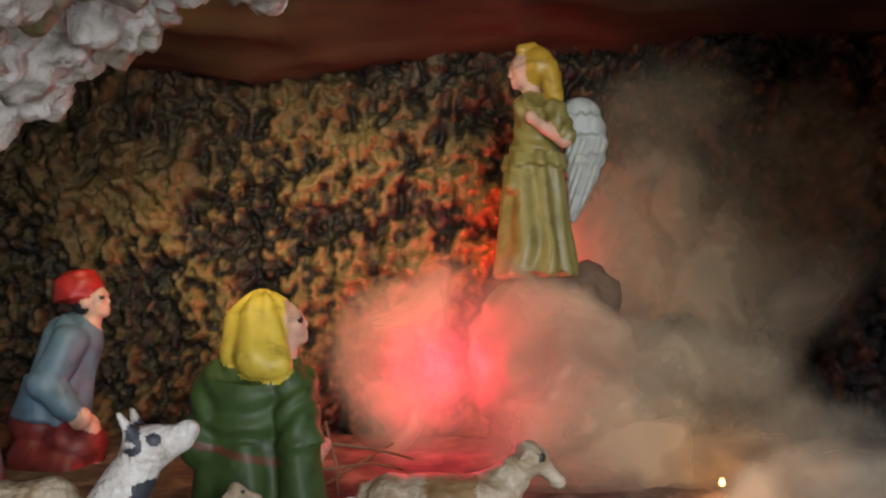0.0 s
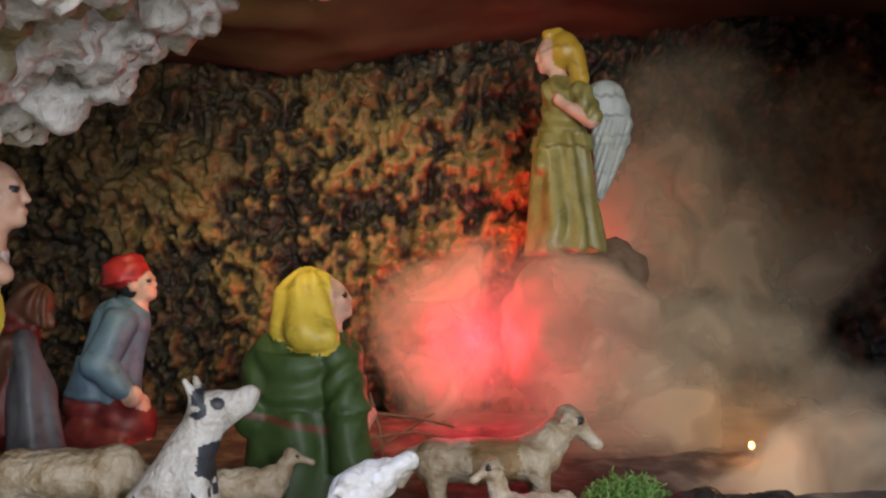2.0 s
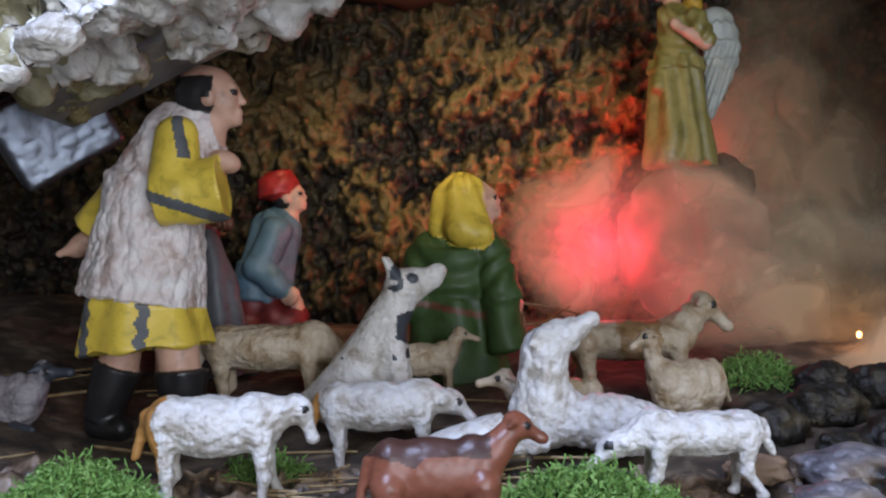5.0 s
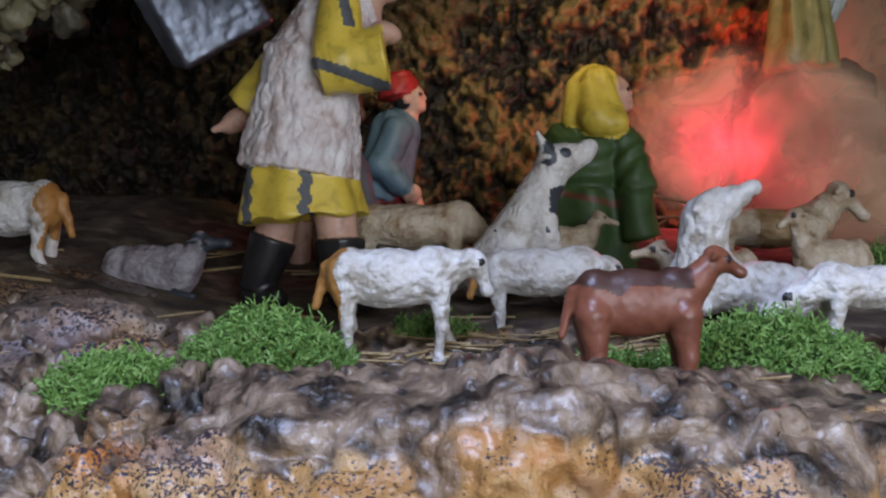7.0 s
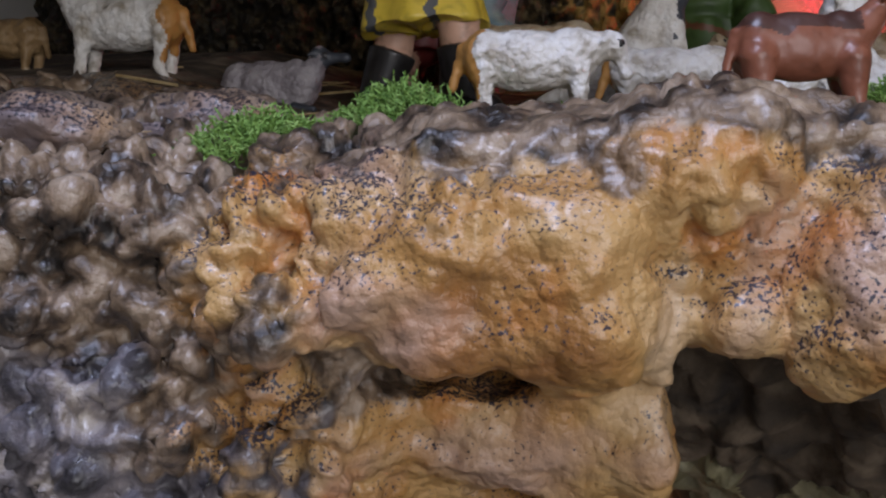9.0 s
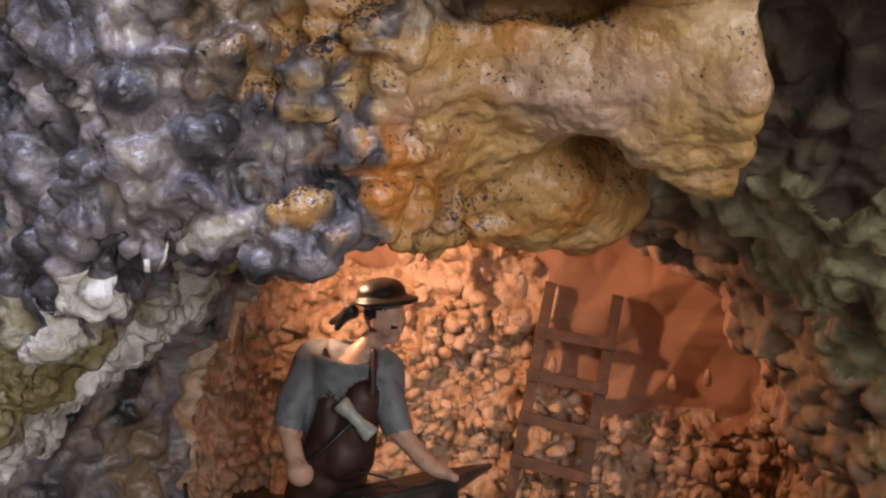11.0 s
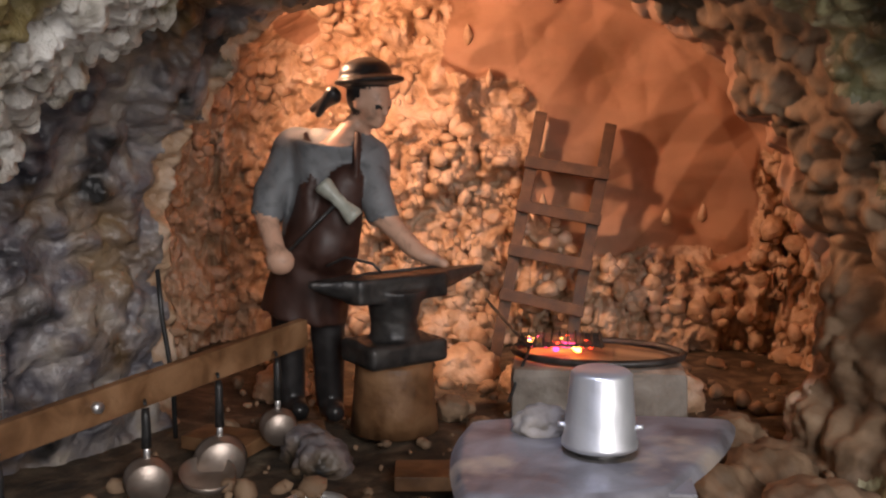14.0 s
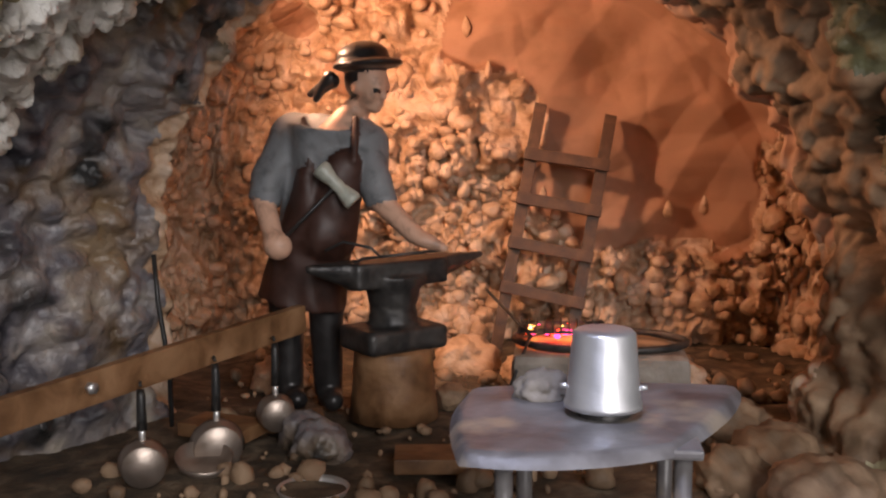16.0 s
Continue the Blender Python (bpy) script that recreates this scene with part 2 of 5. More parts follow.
M_MOSS = material("reindeer_moss", [(0.3, (0.05, 0.13, 0.015)), (0.5, (0.17, 0.31, 0.06)), (0.7, (0.3, 0.45, 0.14))], 120, 0.8, 0.2, 200)
M_FOIL = material("aluminium_foil", [(0.3, (0.24, 0.26, 0.31)), (0.7, (0.38, 0.41, 0.47))], 30, 0.45, 0.5, 60, metal=1.0, dist=0.004)
M_WIRE = material("galvanised_wire", [(0.3, (0.5, 0.52, 0.55)), (0.7, (0.7, 0.72, 0.75))], 50, 0.4, 0.1, 90, metal=0.8)
M_PAN = material("dull_steel", [(0.3, (0.3, 0.24, 0.2)), (0.7, (0.5, 0.43, 0.38))], 25, 0.4, 0.15, 80, metal=0.85)
M_COAL = glow("coal_red", (1.0, 0.06, 0.02), 5)
M_COALHOT = glow("coal_yellow", (1.0, 0.5, 0.1), 9)
M_COALPINK = glow("coal_pink", (0.9, 0.05, 0.25), 4)
M_EMBER = glow("ember_glow", (1.0, 0.4, 0.1), 14)
M_COTTON = bpy.data.materials.new("cotton_veil")
M_COTTON.use_nodes = True
_t = M_COTTON.node_tree
_d = _t.nodes["Principled BSDF"]
_d.inputs["Base Color"].default_value = (0.82, 0.7, 0.42, 1)
_d.inputs["Roughness"].default_value = 1.0
_d.inputs["Specular IOR Level"].default_value = 0.0
_tr = _t.nodes.new("ShaderNodeBsdfTranslucent")
_tr.inputs["Color"].default_value = (0.62, 0.5, 0.48, 1)
_mx = _t.nodes.new("ShaderNodeMixShader")
_mx.inputs[0].default_value = 0.55
_cl = _t.nodes.new("ShaderNodeBsdfTransparent")
_at = _t.nodes.new("ShaderNodeAttribute")
_at.attribute_name = "fluff"
_m2 = _t.nodes.new("ShaderNodeMixShader")
_t.links.new(_d.outputs[0], _mx.inputs[1])
_t.links.new(_tr.outputs[0], _mx.inputs[2])
_t.links.new(_at.outputs["Fac"], _m2.inputs[0])
_t.links.new(_cl.outputs[0], _m2.inputs[1])
_t.links.new(_mx.outputs[0], _m2.inputs[2])
_t.links.new(_m2.outputs[0], _t.nodes["Material Output"].inputs["Surface"])

# ---- shaping tools ----
LAT = np.random.RandomState(5).rand(32, 32, 32)
JIT = np.random.RandomState(6).rand(32, 32, 32, 3)


def vnoise(p, size, seed=0):
    """Smooth noise in -1..1 at points p, with lumps of that size."""
    q = np.asarray(p) / size + seed * 7.31
    i = np.floor(q).astype(int)
    f = q - i
    f = f * f * (3 - 2 * f)
    v = 0
    for dx in (0, 1):
        for dy in (0, 1):
            for dz in (0, 1):
                w = (f[..., 0] if dx else 1 - f[..., 0]) * (f[..., 1] if dy else 1 - f[..., 1]) * (f[..., 2] if dz else 1 - f[..., 2])
                v = v + w * LAT[(i[..., 0] + dx) % 32, (i[..., 1] + dy) % 32, (i[..., 2] + dz) % 32]
    return v * 2 - 1


def fbm(p, size, octaves=4, seed=0):
    v, a = 0, 1.0
    for o in range(octaves):
        v = v + a * vnoise(p, size / 2 ** o, seed + o * 3)
        a *= 0.5
    return v / 1.9


def lumps(p, size, seed=0):
    """Rounded lumps 0..1, packed like bubbles."""
    q = np.asarray(p) / size + seed * 5.17
    i = np.floor(q).astype(int)
    best = np.full(q.shape[:-1], 9.0)
    for dx in (-1, 0, 1):
        for dy in (-1, 0, 1):
            for dz in (-1, 0, 1):
                c = i + (dx, dy, dz)
                j = JIT[c[..., 0] % 32, c[..., 1] % 32, c[..., 2] % 32]
                best = np.minimum(best, ((c + j - q) ** 2).sum(-1))
    return np.clip(1 - best, 0, 1)


def largest(v, q):
    """The biggest connected piece of a skin."""
    lab = np.arange(len(v))
    for _ in range(400):
        m = lab[q].min(1)
        old = lab.copy()
        np.minimum.at(lab, q.ravel(), np.repeat(m, 4))
        lab = lab[lab]
        if (lab == old).all():
            break
    keep = lab == np.bincount(lab).argmax()
    idx = np.cumsum(keep) - 1
    return v[keep], idx[q[keep[q[:, 0]]]]


def knobs(p, size, seed=0):
    """Like lumps, with deep gaps between."""
    return np.clip((lumps(p, size, seed) - 0.45) * 1.9, 0, 1) ** 0.7


def mesh_of(name, verts, faces, mats, index=None, smooth=True):
    me = bpy.data.meshes.new(name)
    me.from_pydata(np.asarray(verts).tolist(), [], np.asarray(faces).tolist() if not isinstance(faces, list) else faces)
    for m in mats:
        me.materials.append(m)
    if index is not None:
        me.polygons.foreach_set("material_index", np.asarray(index, dtype=np.int32))
    me.polygons.foreach_set("use_smooth", np.full(len(me.polygons), smooth))
    me.update()
    return me


def nets(f, lo, h):
    """The skin where the field f, sampled on a grid from lo with step h, turns from minus (inside) to plus."""
    s = f < 0
    n = np.array(f.shape)
    c = [s[a:n[0] - 1 + a, b:n[1] - 1 + b, d:n[2] - 1 + d] for a in (0, 1) for b in (0, 1) for d in (0, 1)]
    total = sum(x.astype(np.int8) for x in c)
    cells = np.argwhere((total > 0) & (total < 8))
    idx = np.full(n - 1, -1, dtype=np.int64)
    idx[tuple(cells.T)] = np.arange(len(cells))
    corner = np.array([(a, b, d) for a in (0, 1) for b in (0, 1) for d in (0, 1)])
    acc, cnt = np.zeros((len(cells), 3)), np.zeros(len(cells))
    for i in range(8):
        for ax in range(3):
            if corner[i][ax] == 0:
                j = corner[i].copy()
                j[ax] = 1
                fa, fb = f[tuple((cells + corner[i]).T)], f[tuple((cells + j).T)]
                m = (fa < 0) != (fb < 0)
                w = np.where(m, fa / np.where(m, fa - fb, 1), 0)
                pt = cells + corner[i] + np.outer(w, np.eye(3)[ax])
                acc[m] += pt[m]
                cnt[m] += 1
    verts = np.asarray(lo) + h * acc / cnt[:, None]
    quads = []
    for ax in range(3):
        b, d = (ax + 1) % 3, (ax + 2) % 3
        lo_s, hi_s = [slice(1, -1)] * 3, [slice(1, -1)] * 3
        lo_s[ax], hi_s[ax] = slice(0, -1), slice(1, None)
        sa, sb = s[tuple(lo_s)], s[tuple(hi_s)]
        e = np.argwhere(sa != sb)
        flip = sb[tuple(e.T)]
        off = np.array([1, 1, 1])
        off[ax] = 0
        e = e + off
        eb, ed = np.eye(3, dtype=int)[b], np.eye(3, dtype=int)[d]
        q = np.stack([idx[tuple((e - k).T)] for k in (eb * 0, eb, eb + ed, ed)], 1)
        q[flip] = q[flip][:, ::-1]
        quads.append(q)
    quads = np.concatenate(quads)
    return verts, quads[(quads >= 0).all(1)]


def finer(v, q):
    """Each quad cut into four."""
    e = np.concatenate([q[:, [0, 1]], q[:, [1, 2]], q[:, [2, 3]], q[:, [3, 0]]])
    e.sort(axis=1)
    keys, back = np.unique(e[:, 0] * len(v) + e[:, 1], return_inverse=True)
    mid = (v[keys // len(v)] + v[keys % len(v)]) / 2
    n, m = len(q), len(v)
    k = m + back.reshape(4, n)
    c = m + len(mid) + np.arange(n)
    quads = np.concatenate([np.stack([q[:, i], k[i], c, k[i - 1]], 1) for i in range(4)])
    return np.concatenate([v, mid, v[q].mean(1)]), quads


def cone(p, a, b, ra, rb):
    a, b = np.array(a, float), np.array(b, float)
    d = b - a
    t = np.clip(((p - a) @ d) / (d @ d + 1e-12), 0, 1)
    return np.linalg.norm(p - a - t[..., None] * d, axis=-1) - (ra + (rb - ra) * t)


def egg(p, c, r, rot=(0, 0, 0)):
    m = np.array(Euler([radians(x) for x in rot]).to_matrix())
    q, r = (p - np.array(c)) @ m, np.array(r)
    k0 = np.linalg.norm(q / r, axis=-1)
    return k0 * (k0 - 1) / (np.linalg.norm(q / (r * r), axis=-1) + 1e-9)


def block(p, c, half, round_=0.02):
    q = np.abs(p - np.array(c)) - (np.array(half) - round_)
    return np.linalg.norm(np.maximum(q, 0), axis=-1) + np.minimum(q.max(-1), 0) - round_


def melt(a, b, k):
    w = np.clip(0.5 + 0.5 * (b - a) / k, 0, 1)
    return b + (a - b) * w - k * w * (1 - w)


def grid(lo, hi, h):
    ax = [np.arange(l, u + h, h) for l, u in zip(lo, hi)]
    return np.stack(np.meshgrid(*ax, indexing="ij"), -1)


def drum(p, a, b, ra, rb):
    """A cone with flat ends."""
    a, b = np.array(a, float), np.array(b, float)
    d = b - a
    n = math.sqrt(d @ d)
    ax = ((p - a) @ d) / n
    rad = np.linalg.norm(p - a - ax[..., None] * d / n, axis=-1)
    return np.maximum(rad - (ra + (rb - ra) * np.clip(ax / n, 0, 1)), np.abs(ax - n / 2) - n / 2)


FORMS = {"c": cone, "k": drum, "e": egg, "b": block}


def sculpt(name, shapes, mats, h=0.003, k=0.008, rough=0.0, rsize=0.01, recolour=None, relief=None, post=None, fine=False):
    """One cast figure: shapes are ('c' or 'k', a, b, ra, rb, material) or ('e', centre, radii, rotation, material), melted together."""
    boxes = []
    for q in shapes:
        if q[0] in "eb":
            boxes.append((np.array(q[1]) - max(q[2]), np.array(q[1]) + max(q[2])))
        else:
            r = max(q[3], q[4])
            boxes.append((np.minimum(q[1], q[2]) - r, np.maximum(q[1], q[2]) + r))
    lo, hi = np.min([b[0] for b in boxes], 0) - 4 * h, np.max([b[1] for b in boxes], 0) + 4 * h
    g = grid(lo, hi, h)
    f = np.full(g.shape[:3], 0.5)
    for q, (b0, b1) in zip(shapes, boxes):
        i0 = np.maximum(np.floor((b0 - k * 1.5 - 2 * h - lo) / h).astype(int), 0)
        i1 = np.ceil((b1 + k * 1.5 + 2 * h - lo) / h).astype(int) + 1
        w = tuple(slice(m, n) for m, n in zip(i0, i1))
        f[w] = melt(f[w], FORMS[q[0]](g[w], *q[1:-1]), k)
    v, q = nets(f, lo, h)
    if fine:
        v, q = finer(v, q)
    ds = np.stack([FORMS[m[0]](v, *m[1:-1]) for m in shapes], 1)
    which = np.array([m[-1] for m in shapes])[ds.argmin(1)]
    me = mesh_of(name, v, q, mats)
    nv = np.zeros(len(v) * 3)
    me.vertices.foreach_get("normal", nv)
    nv = nv.reshape(-1, 3)
    if relief is not None:
        v = v + nv * relief(v, which)[:, None]
    if rough:
        v = v + nv * (rough * fbm(v, rsize, 3, len(name)))[:, None]
    if post is not None:
        v = post(v)
    me.vertices.foreach_set("co", v.ravel())
    if recolour is not None:
        which = recolour(v, which)
    me.polygons.foreach_set("material_index", which[q[:, 0]].astype(np.int32))
    me.update()
    return me


def sheet(name, fn, nu, nv, mats, pick=None, smooth=True):
    """A surface fn(u, v) over 0..1 squares, with points as an array."""
    u, v = np.meshgrid(np.linspace(0, 1, nu), np.linspace(0, 1, nv), indexing="ij")
    p = fn(u, v).reshape(-1, 3)
    i = np.arange(nu * nv).reshape(nu, nv)
    q = np.stack([i[:-1, :-1], i[1:, :-1], i[1:, 1:], i[:-1, 1:]], -1).reshape(-1, 4)
    return mesh_of(name, p, q, mats, None if pick is None else pick(p[q].mean(1)), smooth)


def part(name, me, parent, label="", m=None):
    ob = new(name, me)
    ob.parent = parent
    if m is not None:
        ob.matrix_basis = m
    if label:
        ob["label"] = label
    return ob


def box_mesh(name, size, mat, bevel=0.002, wobble=0.0):
    bm = bmesh.new()
    bmesh.ops.create_cube(bm, size=1.0)
    bmesh.ops.scale(bm, vec=size, verts=bm.verts)
    if bevel:
        bmesh.ops.bevel(bm, geom=bm.edges[:], offset=bevel, segments=2, affect="EDGES", profile=0.6)
    if wobble:
        for v in bm.verts:
            v.co += noise.noise_vector(v.co * 40) * wobble
    me = bpy.data.meshes.new(name)
    bm.to_mesh(me)
    bm.free()
    me.materials.append(mat)
    return me


def lathe(name, profile, mat, n=40, smooth=True):
    """A turned body from (radius, height) pairs."""
    v, f = [], []
    for r, z in profile:
        v += [(r * math.cos(2 * math.pi * i / n), r * math.sin(2 * math.pi * i / n), z) for i in range(n)]
    for j in range(len(profile) - 1):
        f += [(j * n + i, j * n + (i + 1) % n, (j + 1) * n + (i + 1) % n, (j + 1) * n + i) for i in range(n)]
    return mesh_of(name, v, f, [mat], smooth=smooth)


def tube(name, pts, r, mat, n=8, r2=None):
    """A round rod along points."""
    pts = [Vector(p) for p in pts]
    v, f = [], []
    for k, p in enumerate(pts):
        d = (pts[min(k + 1, len(pts) - 1)] - pts[max(k - 1, 0)]).normalized()
        a = d.orthogonal().normalized() if k == 0 else (a - d * a.dot(d)).normalized()
        b = d.cross(a)
        rr = r if r2 is None else r + (r2 - r) * k / (len(pts) - 1)
        v += [p + (a * math.cos(2 * math.pi * i / n) + b * math.sin(2 * math.pi * i / n)) * rr for i in range(n)]
    for k in range(len(pts) - 1):
        f += [(k * n + i, k * n + (i + 1) % n, (k + 1) * n + (i + 1) % n, (k + 1) * n + i) for i in range(n)]
    f += [tuple(reversed(range(n))), tuple(range((len(pts) - 1) * n, len(pts) * n))]
    return mesh_of(name, v, f, [mat])

# ---- the setting ----
def structure(name, me, label, category):
    return tagged(new(name, me), label, category, kind="structure")


def shelf_height(x, y):
    """Height of the upper ledge: it rises towards the back and to the far side."""
    return 1.224 + 0.2 * np.clip(y - 0.55, 0, 0.6) + 0.05 * np.clip((-0.52 - x) / 0.2, 0, 1) * np.clip((y - 0.5) / 0.2, 0, 1)


def wall_relief(p):
    q = p * (1, 1, 0.75) + 0.007 * np.stack([vnoise(p, 0.05, 81), 0 * p[..., 0], vnoise(p, 0.05, 82)], -1)
    return 0.035 * fbm(p, 0.16, 3, 2) + 0.03 * knobs(q, 0.065, 3) * (0.6 + 0.7 * vnoise(p, 0.2, 8)) + 0.022 * knobs(q, 0.027, 5) + 0.018 * knobs(q, 0.0125, 6) + 0.016 * fbm(p, 0.016, 3, 4)


def upper_wall(u, v):
    x = -1.2 + 2.0 * u
    z = 1.18 + 0.8 * v
    y = 1.38 + 0.1 * np.clip(-0.55 - x, 0, 1) - 0.35 * np.clip(x - 0.3, 0, 1) ** 1.2
    p = np.stack([x, y, z], -1)
    p[..., 1] -= wall_relief(p)
    return p


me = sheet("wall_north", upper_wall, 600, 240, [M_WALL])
co = np.zeros(len(me.vertices) * 3)
me.vertices.foreach_get("co", co)
co = co.reshape(-1, 3)
flat = co.copy()
flat[:, 1] = 1.38
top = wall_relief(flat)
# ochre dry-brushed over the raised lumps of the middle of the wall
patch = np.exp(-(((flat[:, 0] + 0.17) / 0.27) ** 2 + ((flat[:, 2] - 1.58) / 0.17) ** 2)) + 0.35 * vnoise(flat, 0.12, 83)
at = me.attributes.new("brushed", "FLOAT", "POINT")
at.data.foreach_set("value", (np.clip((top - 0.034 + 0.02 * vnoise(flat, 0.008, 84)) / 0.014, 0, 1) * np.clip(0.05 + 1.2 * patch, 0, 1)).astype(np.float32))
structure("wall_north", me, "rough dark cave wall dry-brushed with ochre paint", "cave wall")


def upper_ceiling(u, v):
    x = -1.35 + 2.35 * u
    y = 0.45 + 1.0 * v
    z = 1.865 + 0.05 * fbm(np.stack([x, y, 0 * x], -1), 0.35, 3, 5) - 0.055 * np.exp(-((x + 0.25) / 0.2) ** 2) * np.clip((y - 0.9) / 0.4, 0, 1) + 0.12 * (1 - v) ** 2
    p = np.stack([x, y, z], -1)
    p[..., 2] += 0.02 * np.abs(fbm(p, 0.12, 3, 9))
    return p


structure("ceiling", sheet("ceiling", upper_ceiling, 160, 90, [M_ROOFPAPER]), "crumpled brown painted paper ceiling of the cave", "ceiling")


def shelf(u, v):
    x = -1.35 + 2.35 * u
    y = 0.44 + 1.1 * v
    p = np.stack([x, y, shelf_height(x, y)], -1)
    wild = np.clip((-0.5 - x) / 0.08, 0, 1) * np.clip((0.72 - y) / 0.1, 0, 1)
    p[..., 2] += 0.006 * fbm(p, 0.08, 4, 3) + 0.004 * lumps(p, 0.03, 2) + wild * np.clip((y - 0.5) / 0.08, 0, 1) * (0.02 * fbm(p, 0.06, 3, 13) + 0.014 * knobs(p, 0.026, 14)) - 0.04 * np.clip((0.54 - y) / 0.06, 0, 1) * np.clip((-0.42 - x) / 0.06, 0, 1)
    return p


structure("floor", sheet("floor", shelf, 420, 210, [M_EARTH_AND_SHADE, M_ROCK], lambda c: ((c[:, 0] + 0.08 * vnoise(c, 0.06, 3) < -0.5) & (c[:, 1] + 0.05 * vnoise(c, 0.05, 4) < 0.72)).astype(int)), "uneven dark earth of the upper ledge", "ledge ground")

# Rock front of the ledge
lo, hi, h = (-1.02, 0.27, 0.72), (0.14, 0.66, 1.32), 0.0066
g = grid(lo, hi, h)
X, Y, Z = g[..., 0], g[..., 1], g[..., 2]
west = np.clip((-0.42 - X) / 0.06, 0, 1)
top = shelf_height(X, Y) + 0.004 - 0.3 * np.clip(0.5 - Y, 0, 1) * west + (1 - west) * 0.022 * np.exp(-((Y - 0.44) / 0.05) ** 2) * (0.6 + vnoise(g, 0.09, 33))
low = np.where(X > -0.43, 0.99, 0.955 + 0.9 * np.minimum(X + 0.6, 0)) + 0.03 * np.exp(-((X + 0.36) / 0.04) ** 2)
yf = 0.365 + 0.8 * np.clip(-0.64 - X, 0, 0.3) + 0.1 * np.clip(X + 0.2, 0, 0.4) + 0.25 * np.clip(Z - 1.16, 0, 1) * west
east = np.clip((X + 0.47) / 0.05, 0, 1)
right = np.clip((X + 0.272) / 0.012, 0, 1)
yf = yf + east * (0.03 * np.clip((1.1 - Z) / 0.01, 0, 1) + 1.3 * np.clip(1.038 - Z, 0, 0.1)) + right * 0.16 * np.clip((1.12 - Z) / 0.03, 0, 1)
f = np.maximum(np.maximum(Z - top, low - Z), yf - Y)
for form, k in ((("b", (-0.352, 0.42, 1.15), (0.072, 0.1, 0.058), 0.036), 0.014), (("e", (-0.425, 0.395, 1.145), (0.042, 0.07, 0.046)), 0.012), (("e", (-0.48, 0.4, 1.13), (0.035, 0.06, 0.03), (0, 30, 0)), 0.012),
                (("e", (-0.275, 0.43, 1.205), (0.095, 0.1, 0.05), (0, -15, 0)), 0.012), (("e", (-0.36, 0.42, 1.205), (0.07, 0.07, 0.03), (0, -20, 0)), 0.014), (("e", (-0.264, 0.335, 1.147), (0.014, 0.018, 0.015)), 0.006)) + (
                (("e", (-0.238, 0.375, 1.13), (0.02, 0.03, 0.02)), 0.008), (("e", (-0.175, 0.365, 1.15), (0.034, 0.05, 0.06), (0, 12, 0)), 0.012), (("e", (-0.12, 0.38, 1.185), (0.05, 0.05, 0.05)), 0.014), (("e", (-0.19, 0.41, 1.21), (0.05, 0.05, 0.04)), 0.012),
                (("e", (-0.42, 0.56, 0.985), (0.075, 0.08, 0.045), (0, -8, 0)), 0.02), (("e", (-0.36, 0.58, 0.98), (0.04, 0.05, 0.05)), 0.02), (("e", (-0.495, 0.425, 1.205), (0.016, 0.02, 0.022)), 0.008), (("e", (-0.46, 0.42, 1.2), (0.02, 0.024, 0.018)), 0.008)):
    f = melt(f, FORMS[form[0]](g, *form[1:]), k)
f = np.maximum(f, -egg(g, (-0.385, 0.375, 1.092), (0.05, 0.07, 0.009), (0, 4, 4)))
near = np.abs(f) < 0.045
gp = g[near]
wl = np.clip((-0.42 - gp[:, 0]) / 0.08 + 0.3, 0.12, 1.0)
f[near] += 0.014 * fbm(gp, 0.09, 3, 1) - 0.022 * (knobs(gp, 0.05, 4) - 0.5) * wl
rv, rq = finer(*largest(*nets(f, lo, h)))
me = mesh_of("rock_front", rv, rq, [M_AMBER, M_EARTH_AND_SHADE, M_CREAM])
nv = np.zeros(len(rv) * 3)
me.vertices.foreach_get("normal", nv)
nv = nv.reshape(-1, 3)
wq = rv + 0.008 * np.stack([vnoise(rv, 0.025, 91), vnoise(rv, 0.025, 92), vnoise(rv, 0.025, 93)], -1)
bub = np.clip((-0.43 - rv[:, 0] + 0.05 * vnoise(rv, 0.08, 94)) / 0.06 + 0.3, 0.1, 1.0)
crust = np.clip(vnoise(rv, 0.06, 14) + 0.35 + 9 * (rv[:, 2] - 1.2), 0, 1)
rv = rv + nv * (bub * (0.020 * (knobs(wq, 0.027, 7) - 0.5) + 0.010 * (knobs(wq, 0.0125, 8) - 0.5)) + 0.010 * fbm(rv, 0.04, 4, 3) + crust * 0.011 * (knobs(wq, 0.014, 5) - 0.5)
                + (1 - bub) * (0.0035 * (knobs(wq, 0.02, 23) - 0.5) + 0.003 * np.abs(vnoise(rv * (0.7, 1, 2.2), 0.022, 24))))[:, None]
me.vertices.foreach_set("co", rv.ravel())
fray = 0.05 * vnoise(rv, 0.03, 17) + 0.03 * vnoise(rv, 0.01, 18)
x, z = rv[:, 0], rv[:, 2]
west = np.clip((-0.49 - x - 0.14 * fbm(rv, 0.09, 3, 9) - fray) / 0.03, 0, 1)
crown = np.clip((z + 0.04 * fbm(rv, 0.06, 3, 15) + 0.4 * fray - 1.212) / 0.012, 0, 1)
stain = np.clip((vnoise(rv, 0.05, 16) + 5 * fray - 0.3) / 0.12, 0, 1) * np.clip((z - 1.17) / 0.02, 0, 1)
for name, value in (("crusted", np.maximum(np.maximum(west, crown), 0.8 * stain)), ("slaty", west * np.clip((1.1 - z - 0.35 * (x + 0.55) - 0.1 * fbm(rv, 0.07, 3, 19) - fray) / 0.03, 0, 1))):
    at = me.attributes.new(name, "FLOAT", "POINT")
    at.data.foreach_set("value", value.astype(np.float32))
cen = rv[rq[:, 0]]
